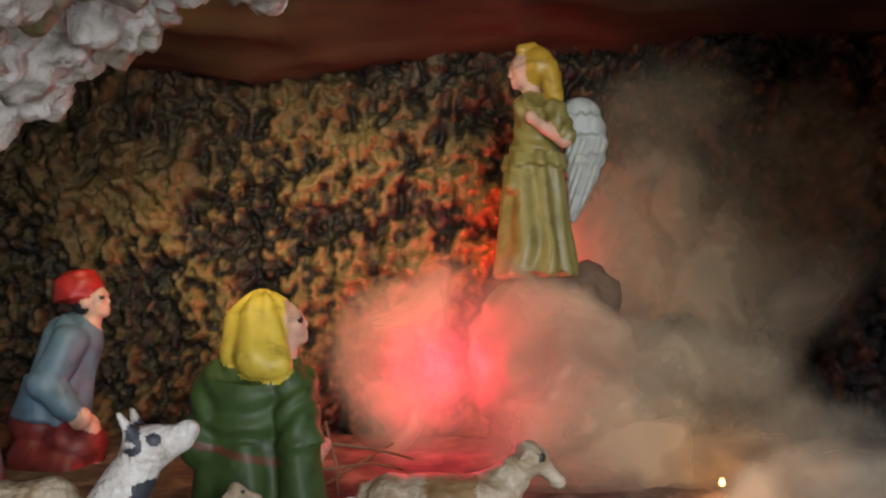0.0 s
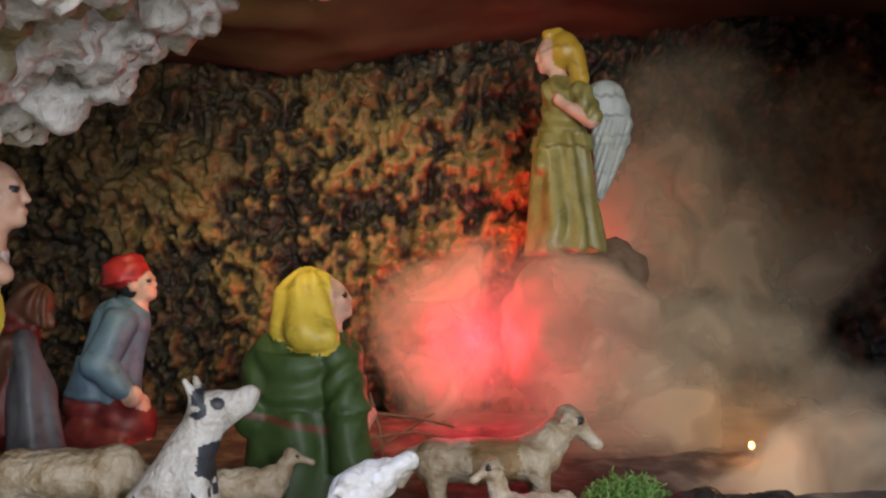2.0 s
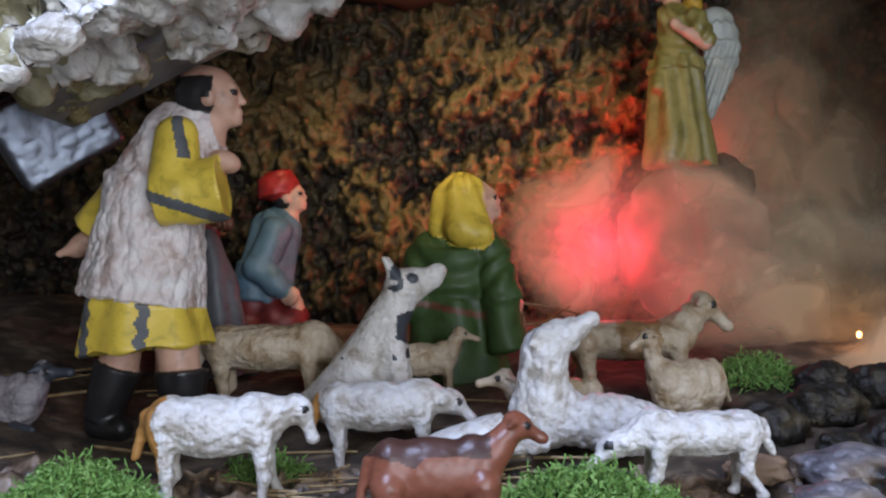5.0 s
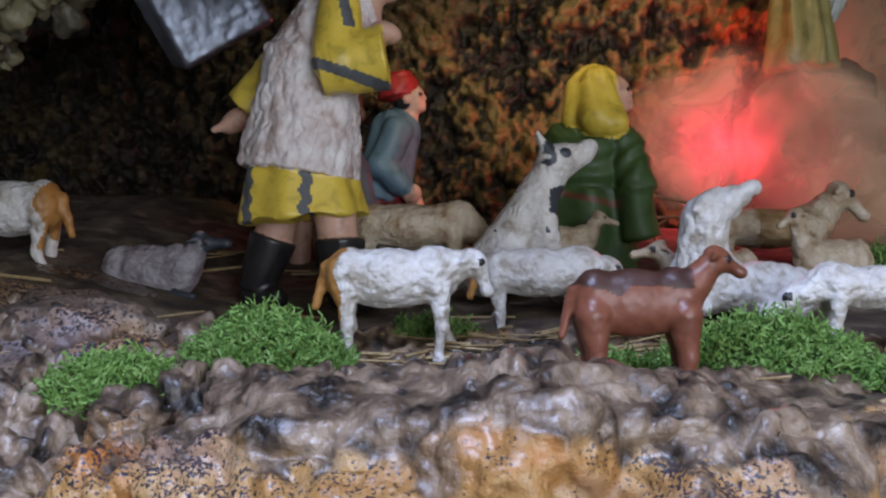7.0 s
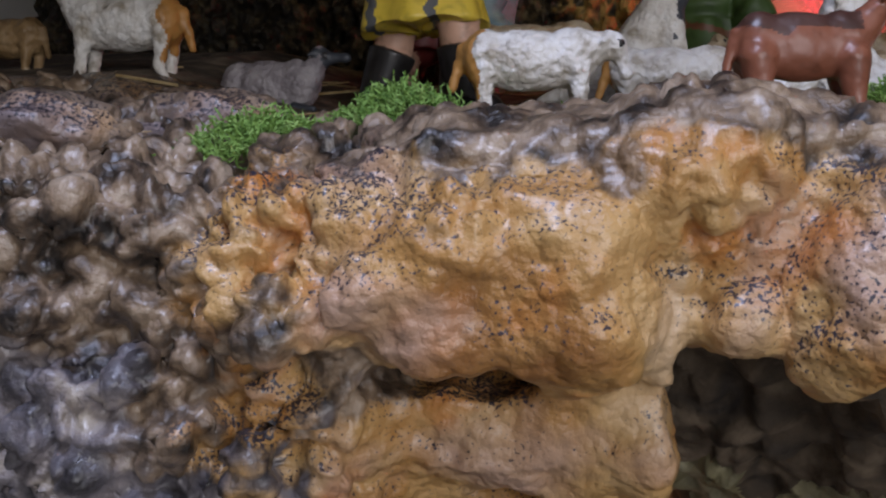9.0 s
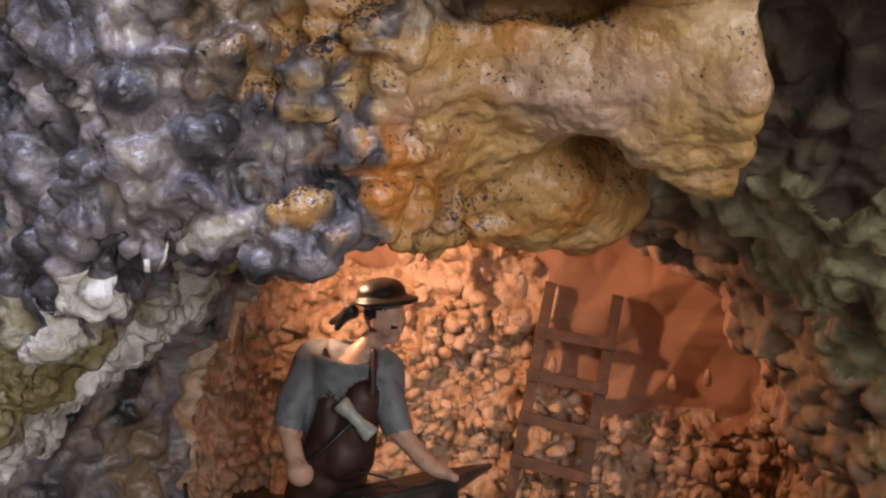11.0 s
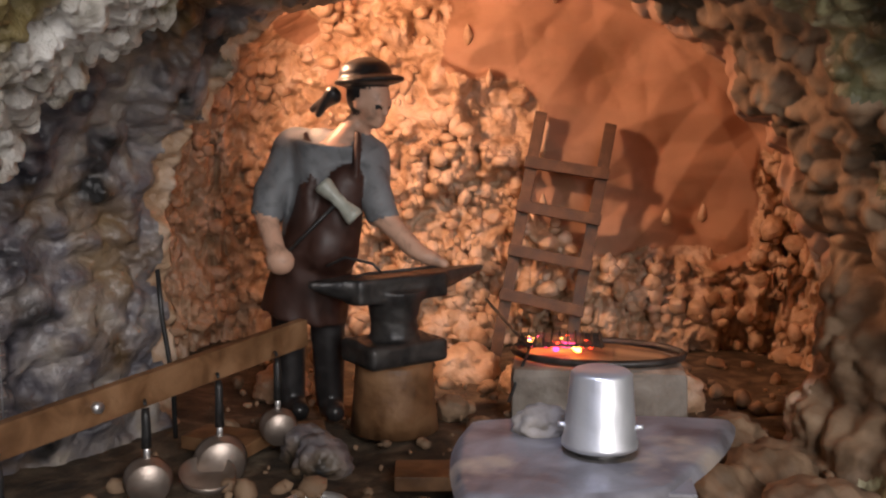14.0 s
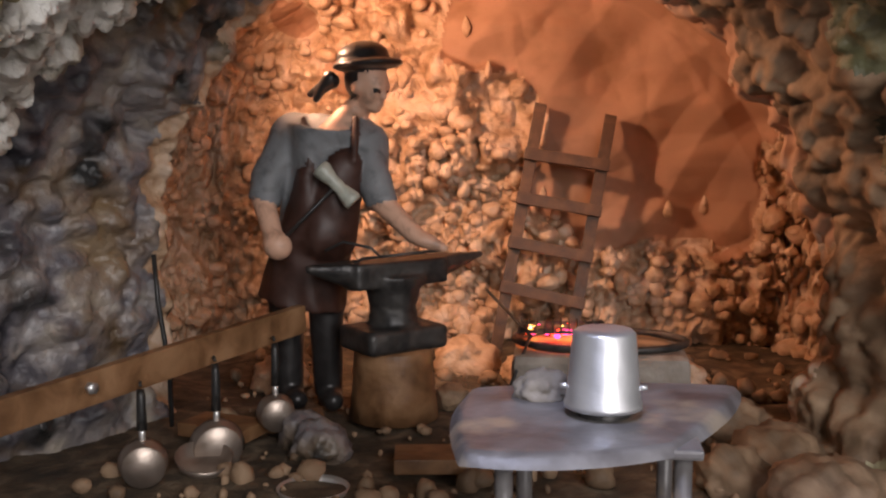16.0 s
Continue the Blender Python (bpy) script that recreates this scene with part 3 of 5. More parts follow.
# shade below the ledge put into the colour: these faces turn dark brown
recess_shade = (cen[:, 0] > -0.275) & (cen[:, 1] > 0.44) & (cen[:, 2] < 1.15)
me.polygons.foreach_set("material_index", np.where((cen[:, 2] + 0.1 * fbm(cen, 0.08, 3, 5) < 0.93) & (cen[:, 0] < -0.5), 2, np.where(recess_shade, 1, 0)).astype(np.int32))
me.update()
structure("rock_ledge", me, "glossy orange and grey foam rock under the ledge", "rock")

# Overhanging rock over the near edge of the upper cave
lo, hi, h = (-1.2, 0.36, 1.2), (0.1, 0.80, 2.05), 0.0095
g = grid(lo, hi, h)
X, Y, Z = g[..., 0], g[..., 1], g[..., 2]
edge = 1.668 + 0.47 * (X + 0.268) - 0.45 * np.clip(0.53 - Y, 0, 1) + 0.05 * (X < -0.5)
f = np.maximum(np.maximum(edge - Z, np.abs(Y - 0.57) - 0.13), X + 0.06)
near = np.abs(f) < 0.06
gp = g[near]
f[near] += 0.02 * fbm(gp, 0.1, 2, 6) - 0.03 * (knobs(gp, 0.05, 6) - 0.6)
rv, rq = largest(*nets(f, lo, h))
rv, rq = finer(rv, rq)
me = mesh_of("rock_overhang", rv, rq, [M_CREAM, M_OLIVE], (rv[rq[:, 0]][:, 0] + 0.12 * fbm(rv[rq[:, 0]], 0.06, 3, 98) < -0.44).astype(int))
nv = np.zeros(len(rv) * 3)
me.vertices.foreach_get("normal", nv)
wq = rv + 0.01 * np.stack([vnoise(rv, 0.03, 95), vnoise(rv, 0.03, 96), vnoise(rv, 0.03, 97)], -1)
rv = rv + nv.reshape(-1, 3) * (0.018 * (knobs(wq, 0.03, 3) - 0.5) + 0.012 * (knobs(wq, 0.0135, 4) - 0.5) + 0.012 * fbm(rv, 0.025, 3, 2))[:, None]
me.vertices.foreach_set("co", rv.ravel())
me.update()
structure("rock_overhang", me, "pale pitted foam rock hanging over the cave mouth", "rock")


# Rock added out of view on the right to block the front light
def shade_rock_form(u, v):
    a = 2 * math.pi * u
    p = np.stack([0.70 + 0.30 * np.cos(a), 0.62 + 0.17 * np.sin(a), 1.15 + 0.9 * v], -1)
    d = 0.05 * fbm(p, 0.2, 3, 8) + 0.03 * knobs(p, 0.08, 2)
    p[..., 0] += d * np.cos(a)
    p[..., 1] += d * np.sin(a)
    return p


structure("unseen_shade_rock", sheet("unseen_shade_rock", shade_rock_form, 120, 90, [M_DARK]), "dark lumpy rock added out of view to shade the right", "rock")
board = tagged(new("grey_board", box_mesh("grey_board", (0.16, 0.1, 0.005), M_GREYTABLE, 0.001)), "thin grey board under the overhanging rock", "board", kind="structure")
board.matrix_world = pose(-0.44, 0.665, 1.585, 0, -25, 0)

# Lower cave: a funnel of rock down to an arch, and the niche behind it
def foam_share(p):
    """Where foam covers the paper: the left, the middle, the foot and the right border."""
    x, z = p[..., 0], p[..., 2]
    w = 0.07 * fbm(p, 0.09, 3, 31)
    clear = np.clip((x + w + 0.425) / 0.03, 0, 1) * np.clip((z + w - 0.575) / 0.03, 0, 1) * np.clip((-0.1 + w - x) / 0.03, 0, 1)
    upper = np.clip((x + 0.5 * w + 0.56) / 0.03, 0, 1) * np.clip((z + w - 0.84) / 0.03, 0, 1)
    hole = np.clip(1 - np.hypot((x + 0.69) / 0.05, (z - 0.83) / 0.035), 0, 1) * 2
    return np.clip(0.95 + 1.0 * vnoise(p, 0.12, 11) - 1.9 * np.maximum(np.maximum(clear, upper), hole), 0, 1)


def lower_cave(u, v):
    a = math.pi * (1.13 - 1.26 * u)
    s = v
    knots = [0, 0.14, 0.25, 0.29, 0.33, 0.38, 0.54, 0.62, 1.0]
    depth = np.interp(s, knots, [0.42, 0.66, 0.90, 0.96, 0.99, 1.05, 1.32, 1.41, 1.43])
    grow = np.interp(s, knots, [1.9, 1.45, 1.06, 1.0, 1.24, 1.36, 1.3, 1.16, 0.0])
    rise = np.interp(s, knots, [1.75, 1.36, 1.06, 1.0, 1.22, 1.3, 1.25, 1.14, 0.0])
    cx, cz = -0.45, np.interp(s, [0, 0.6, 1], [0.60, 0.60, 0.34])
    ca, sa = np.cos(a), np.sin(a)
    x = cx + np.where(ca > 0, 0.345, 0.385) * grow * np.sign(ca) * np.abs(ca) ** np.where(ca > 0, 1.2, 0.8)
    z = cz + (np.where(sa > 0, 0.345, 0.55) * rise) * sa
    p = np.stack([x, depth, z], -1)
    inner = np.clip((s - 0.29) / 0.04, 0, 1)
    mask = foam_share(p) * np.clip((s - 0.33) / 0.1, 0.4, 1) * inner
    q = p + 0.012 * np.stack([vnoise(p, 0.03, 51), vnoise(p, 0.03, 52), vnoise(p, 0.03, 53)], -1)
    crease = 0.004 * np.abs(vnoise(p, 0.03, 13))
    for nx, nz, w, k in ((0.9, 0.45, 0.23, 0.034), (0.35, -0.95, 0.17, 0.036), (0.75, -0.65, 0.12, 0.022), (0.1, 1.0, 0.085, 0.014)):
        crease = crease + k * np.abs(np.mod((nx * p[..., 0] + nz * p[..., 2]) / w + 0.28 * vnoise(p, 0.17, int(w * 100)), 1) - 0.5)
    d = 0.03 * fbm(p, 0.13, 3, 4) * (1 - 0.6 * inner) + (0.014 * knobs(q, 0.07, 8) + 0.014 * knobs(q, 0.026, 18) + 0.028 * fbm(p, 0.05, 4, 3)) * (1 - inner)
    big = 0.35 + 0.9 * np.clip(0.5 + vnoise(p, 0.07, 61), 0, 1)
    d = d + mask * (big * (0.032 * knobs(q, 0.07, 9) + 0.03 * knobs(q, 0.026, 5)) + 0.016 * knobs(q, 0.0125, 15) + 0.012 * fbm(p, 0.03, 3, 6)) + inner * (1 - mask) * crease
    flat = np.clip((s - 0.55) / 0.1, 0, 1)
    way = np.stack([(cx - x) * (1 - flat), -0.25 + 0 * x - 0.5 * inner, (cz - z) * (1 - flat)], -1)
    way /= np.linalg.norm(way, axis=-1)[..., None] + 1e-9
    return p + way * d[..., None]


def lower_pick(c):
    out = np.where(foam_share(c + (0, 0.02, 0)) > 0.22, 1, 0)
    front = c[:, 1] < 0.93
    n = 0.08 * vnoise(c, 0.05, 21)
    side = np.where(c[:, 0] + n < -0.62, 2, np.where((c[:, 0] + n > -0.32) & (c[:, 1] + n < 0.80), 4, 3))
    # shade under the ledge painted in: dark brown replaces the rock colour here
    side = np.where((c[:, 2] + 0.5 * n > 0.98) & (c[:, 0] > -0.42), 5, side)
    return np.where(front, side, out)


structure("wall_lower", sheet("wall_lower", lower_cave, 470, 460, [M_PAPER, M_POPCORN, M_PILLAR, M_DARK, M_OLIVE, M_EARTH_AND_SHADE], lower_pick), "arched niche of creased brown paper and pale foam rock", "cave wall")


# crumbs of foam stuck to the niche
rs = np.random.RandomState(12)
uu, vv = rs.rand(5200), 0.36 + 0.6 * rs.rand(5200) ** 0.85
pp = lower_cave(uu[:, None], vv[:, None])[:, 0]
keep = (foam_share(pp) > 0.3) & (pp[:, 2] > 0.42) & (vnoise(pp, 0.045, 41) > -0.05)
pp = pp[keep][:1500]
balls = []
for level in (1, 2):
    bm = bmesh.new()
    bmesh.ops.create_icosphere(bm, subdivisions=level, radius=1)
    balls.append((np.array([w.co[:] for w in bm.verts]), np.array([[w.index for w in q.verts] for q in bm.faces])))
    bm.free()
V, F, count = [], [], 0
drops = lower_cave(uu[:, None], vv[:, None])[:, 0]
drops = drops[(foam_share(drops) < 0.05) & (drops[:, 2] > 0.5)][:14]
for i, c in enumerate(np.concatenate([pp, drops])):
    r = 0.0035 + 0.0115 * rs.rand() ** 2.2
    ball, tri = balls[1 if r > 0.006 or i >= len(pp) else 0]
    shape = ball * (1 + 0.55 * fbm(ball + i * 3.1, 0.8, 2, i % 7))[:, None] * (r * (0.7 + 0.6 * rs.rand(3)))
    if i >= len(pp):
        shape = shape * (0.006 / r, 0.006 / r, 0.013 / r)
        shape[:, :2] *= 1 - 0.5 * np.clip(shape[:, 2:] / 0.013, -0.3, 1)
    V.append(shape + c + (0, -0.5 * r, 0))
    F.append(tri + count)
    count += len(ball)
tagged(new("foam_crumbs", mesh_of("foam_crumbs", np.concatenate(V), np.concatenate(F), [M_POPCORN])), "pale crumbs of foam stuck to the niche", "foam crumbs", kind="stuff")


def lower_floor(u, v):
    p = np.stack([-1.3 + 1.7 * u, 0.3 + 1.25 * v, 0.43 + 0 * u], -1)
    p[..., 2] += 0.012 * fbm(p, 0.1, 4, 2)
    return p


structure("floor_lower", sheet("floor_lower", lower_floor, 140, 100, [M_EARTH_AND_SHADE]), "brown earth ground of the smithy", "ground")

# The exhibition room behind the camera
for nm, size, at in (("wall_south", (5, 0.1, 2.8), (-0.4, -2.2, 1.4)), ("wall_west", (0.1, 4.0, 2.8), (-2.6, -0.2, 1.4)), ("wall_east", (0.1, 4.0, 2.8), (2.0, -0.2, 1.4)),
                     ("wall_back", (5, 0.1, 2.8), (-0.4, 1.75, 1.4)), ("floor_room", (5, 4.0, 0.1), (-0.4, -0.2, -0.05)), ("ceiling_room", (5, 4.0, 0.1), (-0.4, -0.2, 2.85))):
    ob = structure(nm, box_mesh(nm, size, M_PLASTER, 0), "plain plastered surface of the exhibition room", "room")
    ob.location = at


# ---- statues ----
def statue(name, me, m, label, category, group=""):
    ob = tagged(new(name, me), label, category, group)
    ob.matrix_world = m
    return ob


def head(c, r, d=(1, 0, 0), skin=0, hair=1, dark=1, ears=True):
    """Head shapes facing d: skull, cheeks, brow, nose, lips, chin, ears, eyes and neck."""
    c, d = Vector(c), Vector(d).normalized()
    up = Vector((0, 0, 1))
    up = (up - d * up.dot(d)).normalized()
    side = up.cross(d)
    rot = (0, -math.degrees(math.asin(d.z)), math.degrees(math.atan2(d.y, d.x)))
    P = lambda a, b, e=0.0: tuple(c + (d * a + up * b + side * e) * r)
    E = lambda a, b, e, q, m: ("e", P(a, b, e), tuple(v * r for v in q), rot, m)
    s = [E(-0.12, 0.24, 0, (0.86, 0.72, 0.74), skin), E(0.26, -0.12, 0, (0.5, 0.56, 0.74), skin), E(0.34, -0.6, 0, (0.36, 0.36, 0.28), skin), E(0.62, -0.72, 0, (0.17, 0.2, 0.15), skin),
         ("c", P(0.66, 0.22, -0.28), P(0.66, 0.22, 0.28), 0.11 * r, 0.11 * r, skin), ("c", P(0.74, 0.14), P(0.88, -0.2), 0.06 * r, 0.1 * r, skin), ("c", P(0.74, -0.48, -0.12), P(0.74, -0.48, 0.12), 0.09 * r, 0.09 * r, skin),
         E(0.5, -0.2, -0.3, (0.2, 0.2, 0.22), skin), E(0.5, -0.2, 0.3, (0.2, 0.2, 0.22), skin), E(0.66, 0.06, -0.3, (0.1, 0.13, 0.05), dark), E(0.66, 0.06, 0.3, (0.1, 0.13, 0.05), dark),
         ("c", P(0.0, -0.5), P(-0.35, -1.45), 0.42 * r, 0.5 * r, skin), E(-0.3, 0.18, 0, (0.72, 0.76, 0.84), hair)]
    if ears:
        s += [E(-0.02, -0.06, k * 0.7, (0.16, 0.1, 0.26), skin) for k in (-1, 1)]
    return s


def folds(n, amount, seed=0, cx=0.0):
    """Hanging cloth: ridges that run down a body."""
    return lambda v: amount * (np.sin(n * np.arctan2(v[:, 1], v[:, 0] - cx) + 18 * v[:, 2] + 3 * vnoise(v, 0.05, seed)) + 0.8 * vnoise(v * (1, 1, 0.35), 0.016, seed + 1))


def swags(c, n, amount, seed=0):
    """Cloth that hangs in bows from a point."""
    return lambda v: amount * np.sin(n * np.linalg.norm((v - np.array(c)) * (1.0, 1.0, 0.8), axis=1) + 2.5 * vnoise(v, 0.03, seed))


# shepherd in a yellow tunic
s = head((0.066, 0, 0.308), 0.0315, (1, 0.12, 0.12))
s += [("c", (0.035, 0, 0.27), (0.012, 0, 0.222), 0.034, 0.042, 2), ("k", (0.014, 0, 0.235), (-0.001, 0, 0.126), 0.042, 0.0555, 2), ("c", (0.052, 0, 0.255), (0.052, 0, 0.288), 0.026, 0.02, 2)]
s += [("k", (-0.001, 0, 0.135), (0.003, 0, 0.082), 0.047, 0.06, 3)]
s += [("c", (0.046, -0.042, 0.268), (0.046, -0.052, 0.22), 0.019, 0.024, 3), ("k", (0.03, -0.052, 0.212), (0.088, -0.048, 0.222), 0.024, 0.029, 3), ("e", (0.086, -0.036, 0.246), (0.015, 0.013, 0.01), (0, 20, 0), 0)]
s += [("c", (0.0, 0.03, 0.262), (-0.03, 0.035, 0.225), 0.022, 0.021, 3), ("k", (-0.025, 0.035, 0.232), (-0.058, 0.04, 0.19), 0.02, 0.025, 3), ("e", (-0.072, 0.042, 0.18), (0.018, 0.013, 0.011), (0, -35, 0), 0), ("c", (-0.078, 0.036, 0.176), (-0.092, 0.034, 0.17), 0.005, 0.0035, 0)]
s += [("c", (-0.026, 0.018, 0.088), (-0.03, 0.018, 0.06), 0.019, 0.018, 0), ("k", (-0.03, 0.018, 0.064), (-0.048, 0.018, 0.014), 0.023, 0.017, 1), ("c", (-0.05, 0.018, 0.01), (-0.026, 0.01, 0.007), 0.013, 0.012, 1)]
s += [("c", (0.036, -0.018, 0.085), (0.04, -0.018, 0.055), 0.019, 0.018, 0), ("k", (0.04, -0.018, 0.062), (0.042, -0.018, 0.014), 0.024, 0.017, 1), ("c", (0.042, -0.018, 0.01), (0.066, -0.022, 0.007), 0.013, 0.012, 1)]


def man_colour(v, w):
    z = v[:, 2]
    bald = (w == 1) & (z > 0.2) & ((z > 0.329 - 0.25 * np.clip(0.07 - v[:, 0], -0.02, 0.05)) | (z < 0.288))
    w = np.where(bald, 0, w)
    w = np.where((w == 0) & (v[:, 0] < 0.072 - 0.3 * np.clip(0.315 - z, 0, 0.1)) & (z > 0.305) & (z < 0.326) & (v[:, 0] < 0.075), 1, w)
    for cx in (0.016, -0.04):
        w = np.where((w == 3) & (z < 0.13) & (np.abs(v[:, 0] - cx - 0.0015 * np.sin(z * 400)) < 0.0046) & (v[:, 1] < 0), 4, w)
    t = (z - 0.207) + 0.34 * (v[:, 0] - 0.05)
    w = np.where((w == 3) & (z > 0.15) & (z < 0.25) & (v[:, 1] < -0.02) & (np.abs(t) < 0.0048), 4, w)
    return np.where((w == 3) & (z > 0.246) & (v[:, 1] < -0.03) & (np.abs(v[:, 0] - 0.054 + 0.25 * (z - 0.265)) < 0.0045), 4, w)


statue("shepherd_statue", sculpt("shepherd_statue", s, [M_SKIN, M_HAIR, M_FLEECE, M_YELLOW, M_GREY], 0.0019, 0.0042, fine=True, recolour=man_colour,
       relief=lambda v, w: (w == 2) * (0.0045 * fbm(v * (1, 1, 0.6), 0.013, 3, 3) + 0.002 * knobs(v * (1, 1, 0.6), 0.009, 4)) + (w == 3) * (v[:, 2] < 0.13) * 0.003 * np.sin(7 * np.arctan2(v[:, 1], v[:, 0])) + (w == 3) * 0.0012 * vnoise(v * (1, 1, 0.5), 0.014, 8)),
       pose(-0.462, 0.75, 1.27), "painted shepherd statue with yellow tunic and white fleece vest", "statue", "shepherd statues")

# shepherd in blue with a red cap, and another crouching beside him under a grey cloth
s = head((0.02, 0, 0.198), 0.0235, (1, -0.15, 0.2))
s += [("e", (0.006, 0, 0.213), (0.026, 0.025, 0.02), (0, -12, 0), 2), ("k", (0.003, 0, 0.2), (-0.002, 0, 0.226), 0.026, 0.021, 2), ("e", (0.004, 0, 0.228), (0.02, 0.02, 0.006), (0, -12, 0), 2), ("c", (0.0, 0, 0.15), (-0.018, 0, 0.085), 0.034, 0.037, 3), ("k", (-0.014, 0, 0.11), (-0.022, 0, 0.066), 0.038, 0.043, 3)]
s += [("c", (0.008, -0.03, 0.152), (-0.014, -0.044, 0.108), 0.02, 0.019, 3), ("c", (-0.014, -0.044, 0.106), (0.016, -0.046, 0.08), 0.019, 0.014, 3), ("e", (0.027, -0.046, 0.07), (0.012, 0.01, 0.013), (0, 40, 0), 0)]
s += [("c", (-0.03, 0, 0.06), (0.016, -0.015, 0.036), 0.038, 0.03, 4), ("c", (0.026, -0.02, 0.06), (0.03, -0.02, 0.01), 0.013, 0.012, 0), ("c", (-0.035, 0.01, 0.03), (0.0, 0.02, 0.01), 0.035, 0.03, 4), ("c", (-0.03, -0.02, 0.02), (0.01, -0.03, 0.012), 0.03, 0.022, 4)]
statue("kneeling_statue", sculpt("kneeling_statue", s, [M_SKIN, M_HAIR, M_RED, M_BLUE, M_DARKRED], 0.002, 0.0042, relief=lambda v, w: (w > 2) * folds(5, 0.0016, 2, -0.01)(v) + (w == 2) * 0.0008 * vnoise(v, 0.01, 2)), pose(-0.42, 1.14, 1.322), "kneeling shepherd statue in blue shirt and red cap", "statue", "shepherd statues")
s = [("e", (0.026, 0, 0.19), (0.021, 0.02, 0.024), (0, 30, 0), 0), ("c", (0.035, 0, 0.185), (0.044, -0.004, 0.172), 0.01, 0.008, 0), ("c", (0.002, 0, 0.16), (-0.01, 0, 0.08), 0.03, 0.036, 1), ("k", (-0.01, 0, 0.09), (-0.012, 0, 0.06), 0.036, 0.04, 1)]
s += [("c", (0.03, -0.022, 0.15), (0.04, -0.026, 0.1), 0.014, 0.02, 2), ("k", (0.036, -0.024, 0.11), (0.05, -0.026, 0.0), 0.018, 0.034, 2), ("c", (-0.02, -0.018, 0.075), (-0.022, -0.02, 0.0), 0.014, 0.012, 3), ("c", (0.01, -0.03, 0.15), (-0.004, -0.036, 0.11), 0.014, 0.012, 0)]
statue("crouching_statue", sculpt("crouching_statue", s, [M_BROWN, M_DARKRED, M_GREY, M_SKIN], 0.0025, 0.005, relief=lambda v, w: (w != 3) * folds(8, 0.0024, 5, 0.04)(v)), pose(-0.487, 0.98, 1.305), "crouching shepherd statue in dark red and grey cloth", "statue", "shepherd statues")

# shepherd in a green cloak with a yellow hood
s = head((0.018, 0, 0.192), 0.0255, (1, 0.2, 0.3), 0, 2, 1, False)
s += [("e", (-0.001, 0, 0.196), (0.029, 0.03, 0.029), (0, -20, 0), 2), ("c", (-0.012, -0.006, 0.19), (-0.022, -0.012, 0.166), 0.024, 0.016, 2), ("c", (0.002, -0.016, 0.186), (0.016, -0.034, 0.156), 0.022, 0.017, 2), ("c", (-0.004, -0.014, 0.18), (-0.002, -0.032, 0.162), 0.022, 0.02, 2)]
s += [("c", (-0.032, 0, 0.128), (0.022, 0, 0.128), 0.033, 0.033, 3), ("k", (-0.008, 0.0, 0.14), (-0.012, 0, 0.07), 0.046, 0.044, 3), ("k", (-0.013, 0, 0.078), (-0.01, 0, -0.005), 0.045, 0.06, 3)]
s += [("c", (0.032, -0.022, 0.132), (0.042, -0.036, 0.09), 0.02, 0.021, 3), ("k", (0.038, -0.032, 0.1), (0.046, -0.034, 0.03), 0.019, 0.024, 3), ("c", (-0.042, -0.01, 0.132), (-0.052, -0.02, 0.08), 0.02, 0.019, 3), ("c", (0.052, -0.02, 0.07), (0.058, 0.004, 0.078), 0.009, 0.008, 0)]
statue("hooded_statue", sculpt("hooded_statue", s, [M_SKIN, M_HAIR, M_HOOD, M_GREEN, M_BROWN], 0.002, 0.005,
       relief=lambda v, w: (w == 3) * (np.where(v[:, 2] > 0.085, swags((-0.005, -0.02, 0.17), 330, 0.0018, 4)(v), folds(7, 0.0026, 3)(v))) + (w == 2) * folds(8, 0.0015, 6)(v),
       recolour=lambda v, w: np.where((w == 3) & (np.abs(v[:, 2] - 0.072 + 0.22 * v[:, 0]) < 0.0035) & (v[:, 0] < 0.024), 4, w)),
       pose(-0.172, 0.96, 1.302), "hooded shepherd statue in green cloak and yellow hood", "statue", "shepherd statues")

# angel
s = head((-0.016, 0, 0.238), 0.0235, (-1, -0.2, -0.08), 0, 1, 0, False)
s += [("e", (-0.003, 0, 0.243), (0.021, 0.023, 0.025), (0, 0, 0), 1), ("c", (0.008, -0.01, 0.24), (0.015, -0.014, 0.205), 0.013, 0.011, 1), ("c", (0.014, 0.008, 0.235), (0.018, 0.008, 0.2), 0.012, 0.01, 1), ("c", (-0.022, -0.006, 0.262), (-0.008, -0.004, 0.266), 0.007, 0.006, 1)]
s += [("c", (-0.012, -0.004, 0.192), (0.01, 0, 0.188), 0.02, 0.02, 2), ("k", (0.0, 0, 0.19), (-0.008, 0, 0.14), 0.028, 0.0255, 2), ("k", (-0.008, 0, 0.15), (-0.006, 0, 0.0), 0.0265, 0.046, 2), ("k", (-0.007, 0, 0.146), (-0.007, 0, 0.124), 0.028, 0.035, 2)]
s += [("c", (0.014, -0.026, 0.186), (0.024, -0.034, 0.158), 0.014, 0.013, 2), ("c", (0.024, -0.036, 0.15), (-0.006, -0.036, 0.17), 0.0085, 0.0065, 0), ("e", (-0.013, -0.033, 0.177), (0.007, 0.006, 0.009), (0, -30, 0), 0), ("c", (-0.03, -0.015, 0.12), (-0.036, -0.02, 0.1), 0.008, 0.01, 2)]
for wz, wx, wr in ((0.192, 0.05, 0.023), (0.176, 0.053, 0.0265), (0.158, 0.055, 0.0265), (0.14, 0.054, 0.0245), (0.122, 0.051, 0.02), (0.106, 0.047, 0.0155), (0.092, 0.044, 0.011), (0.08, 0.041, 0.007)):
    s.append(("e", (wx, 0.014, wz), (wr, 0.006, 0.019), (0, 8, 0), 3))


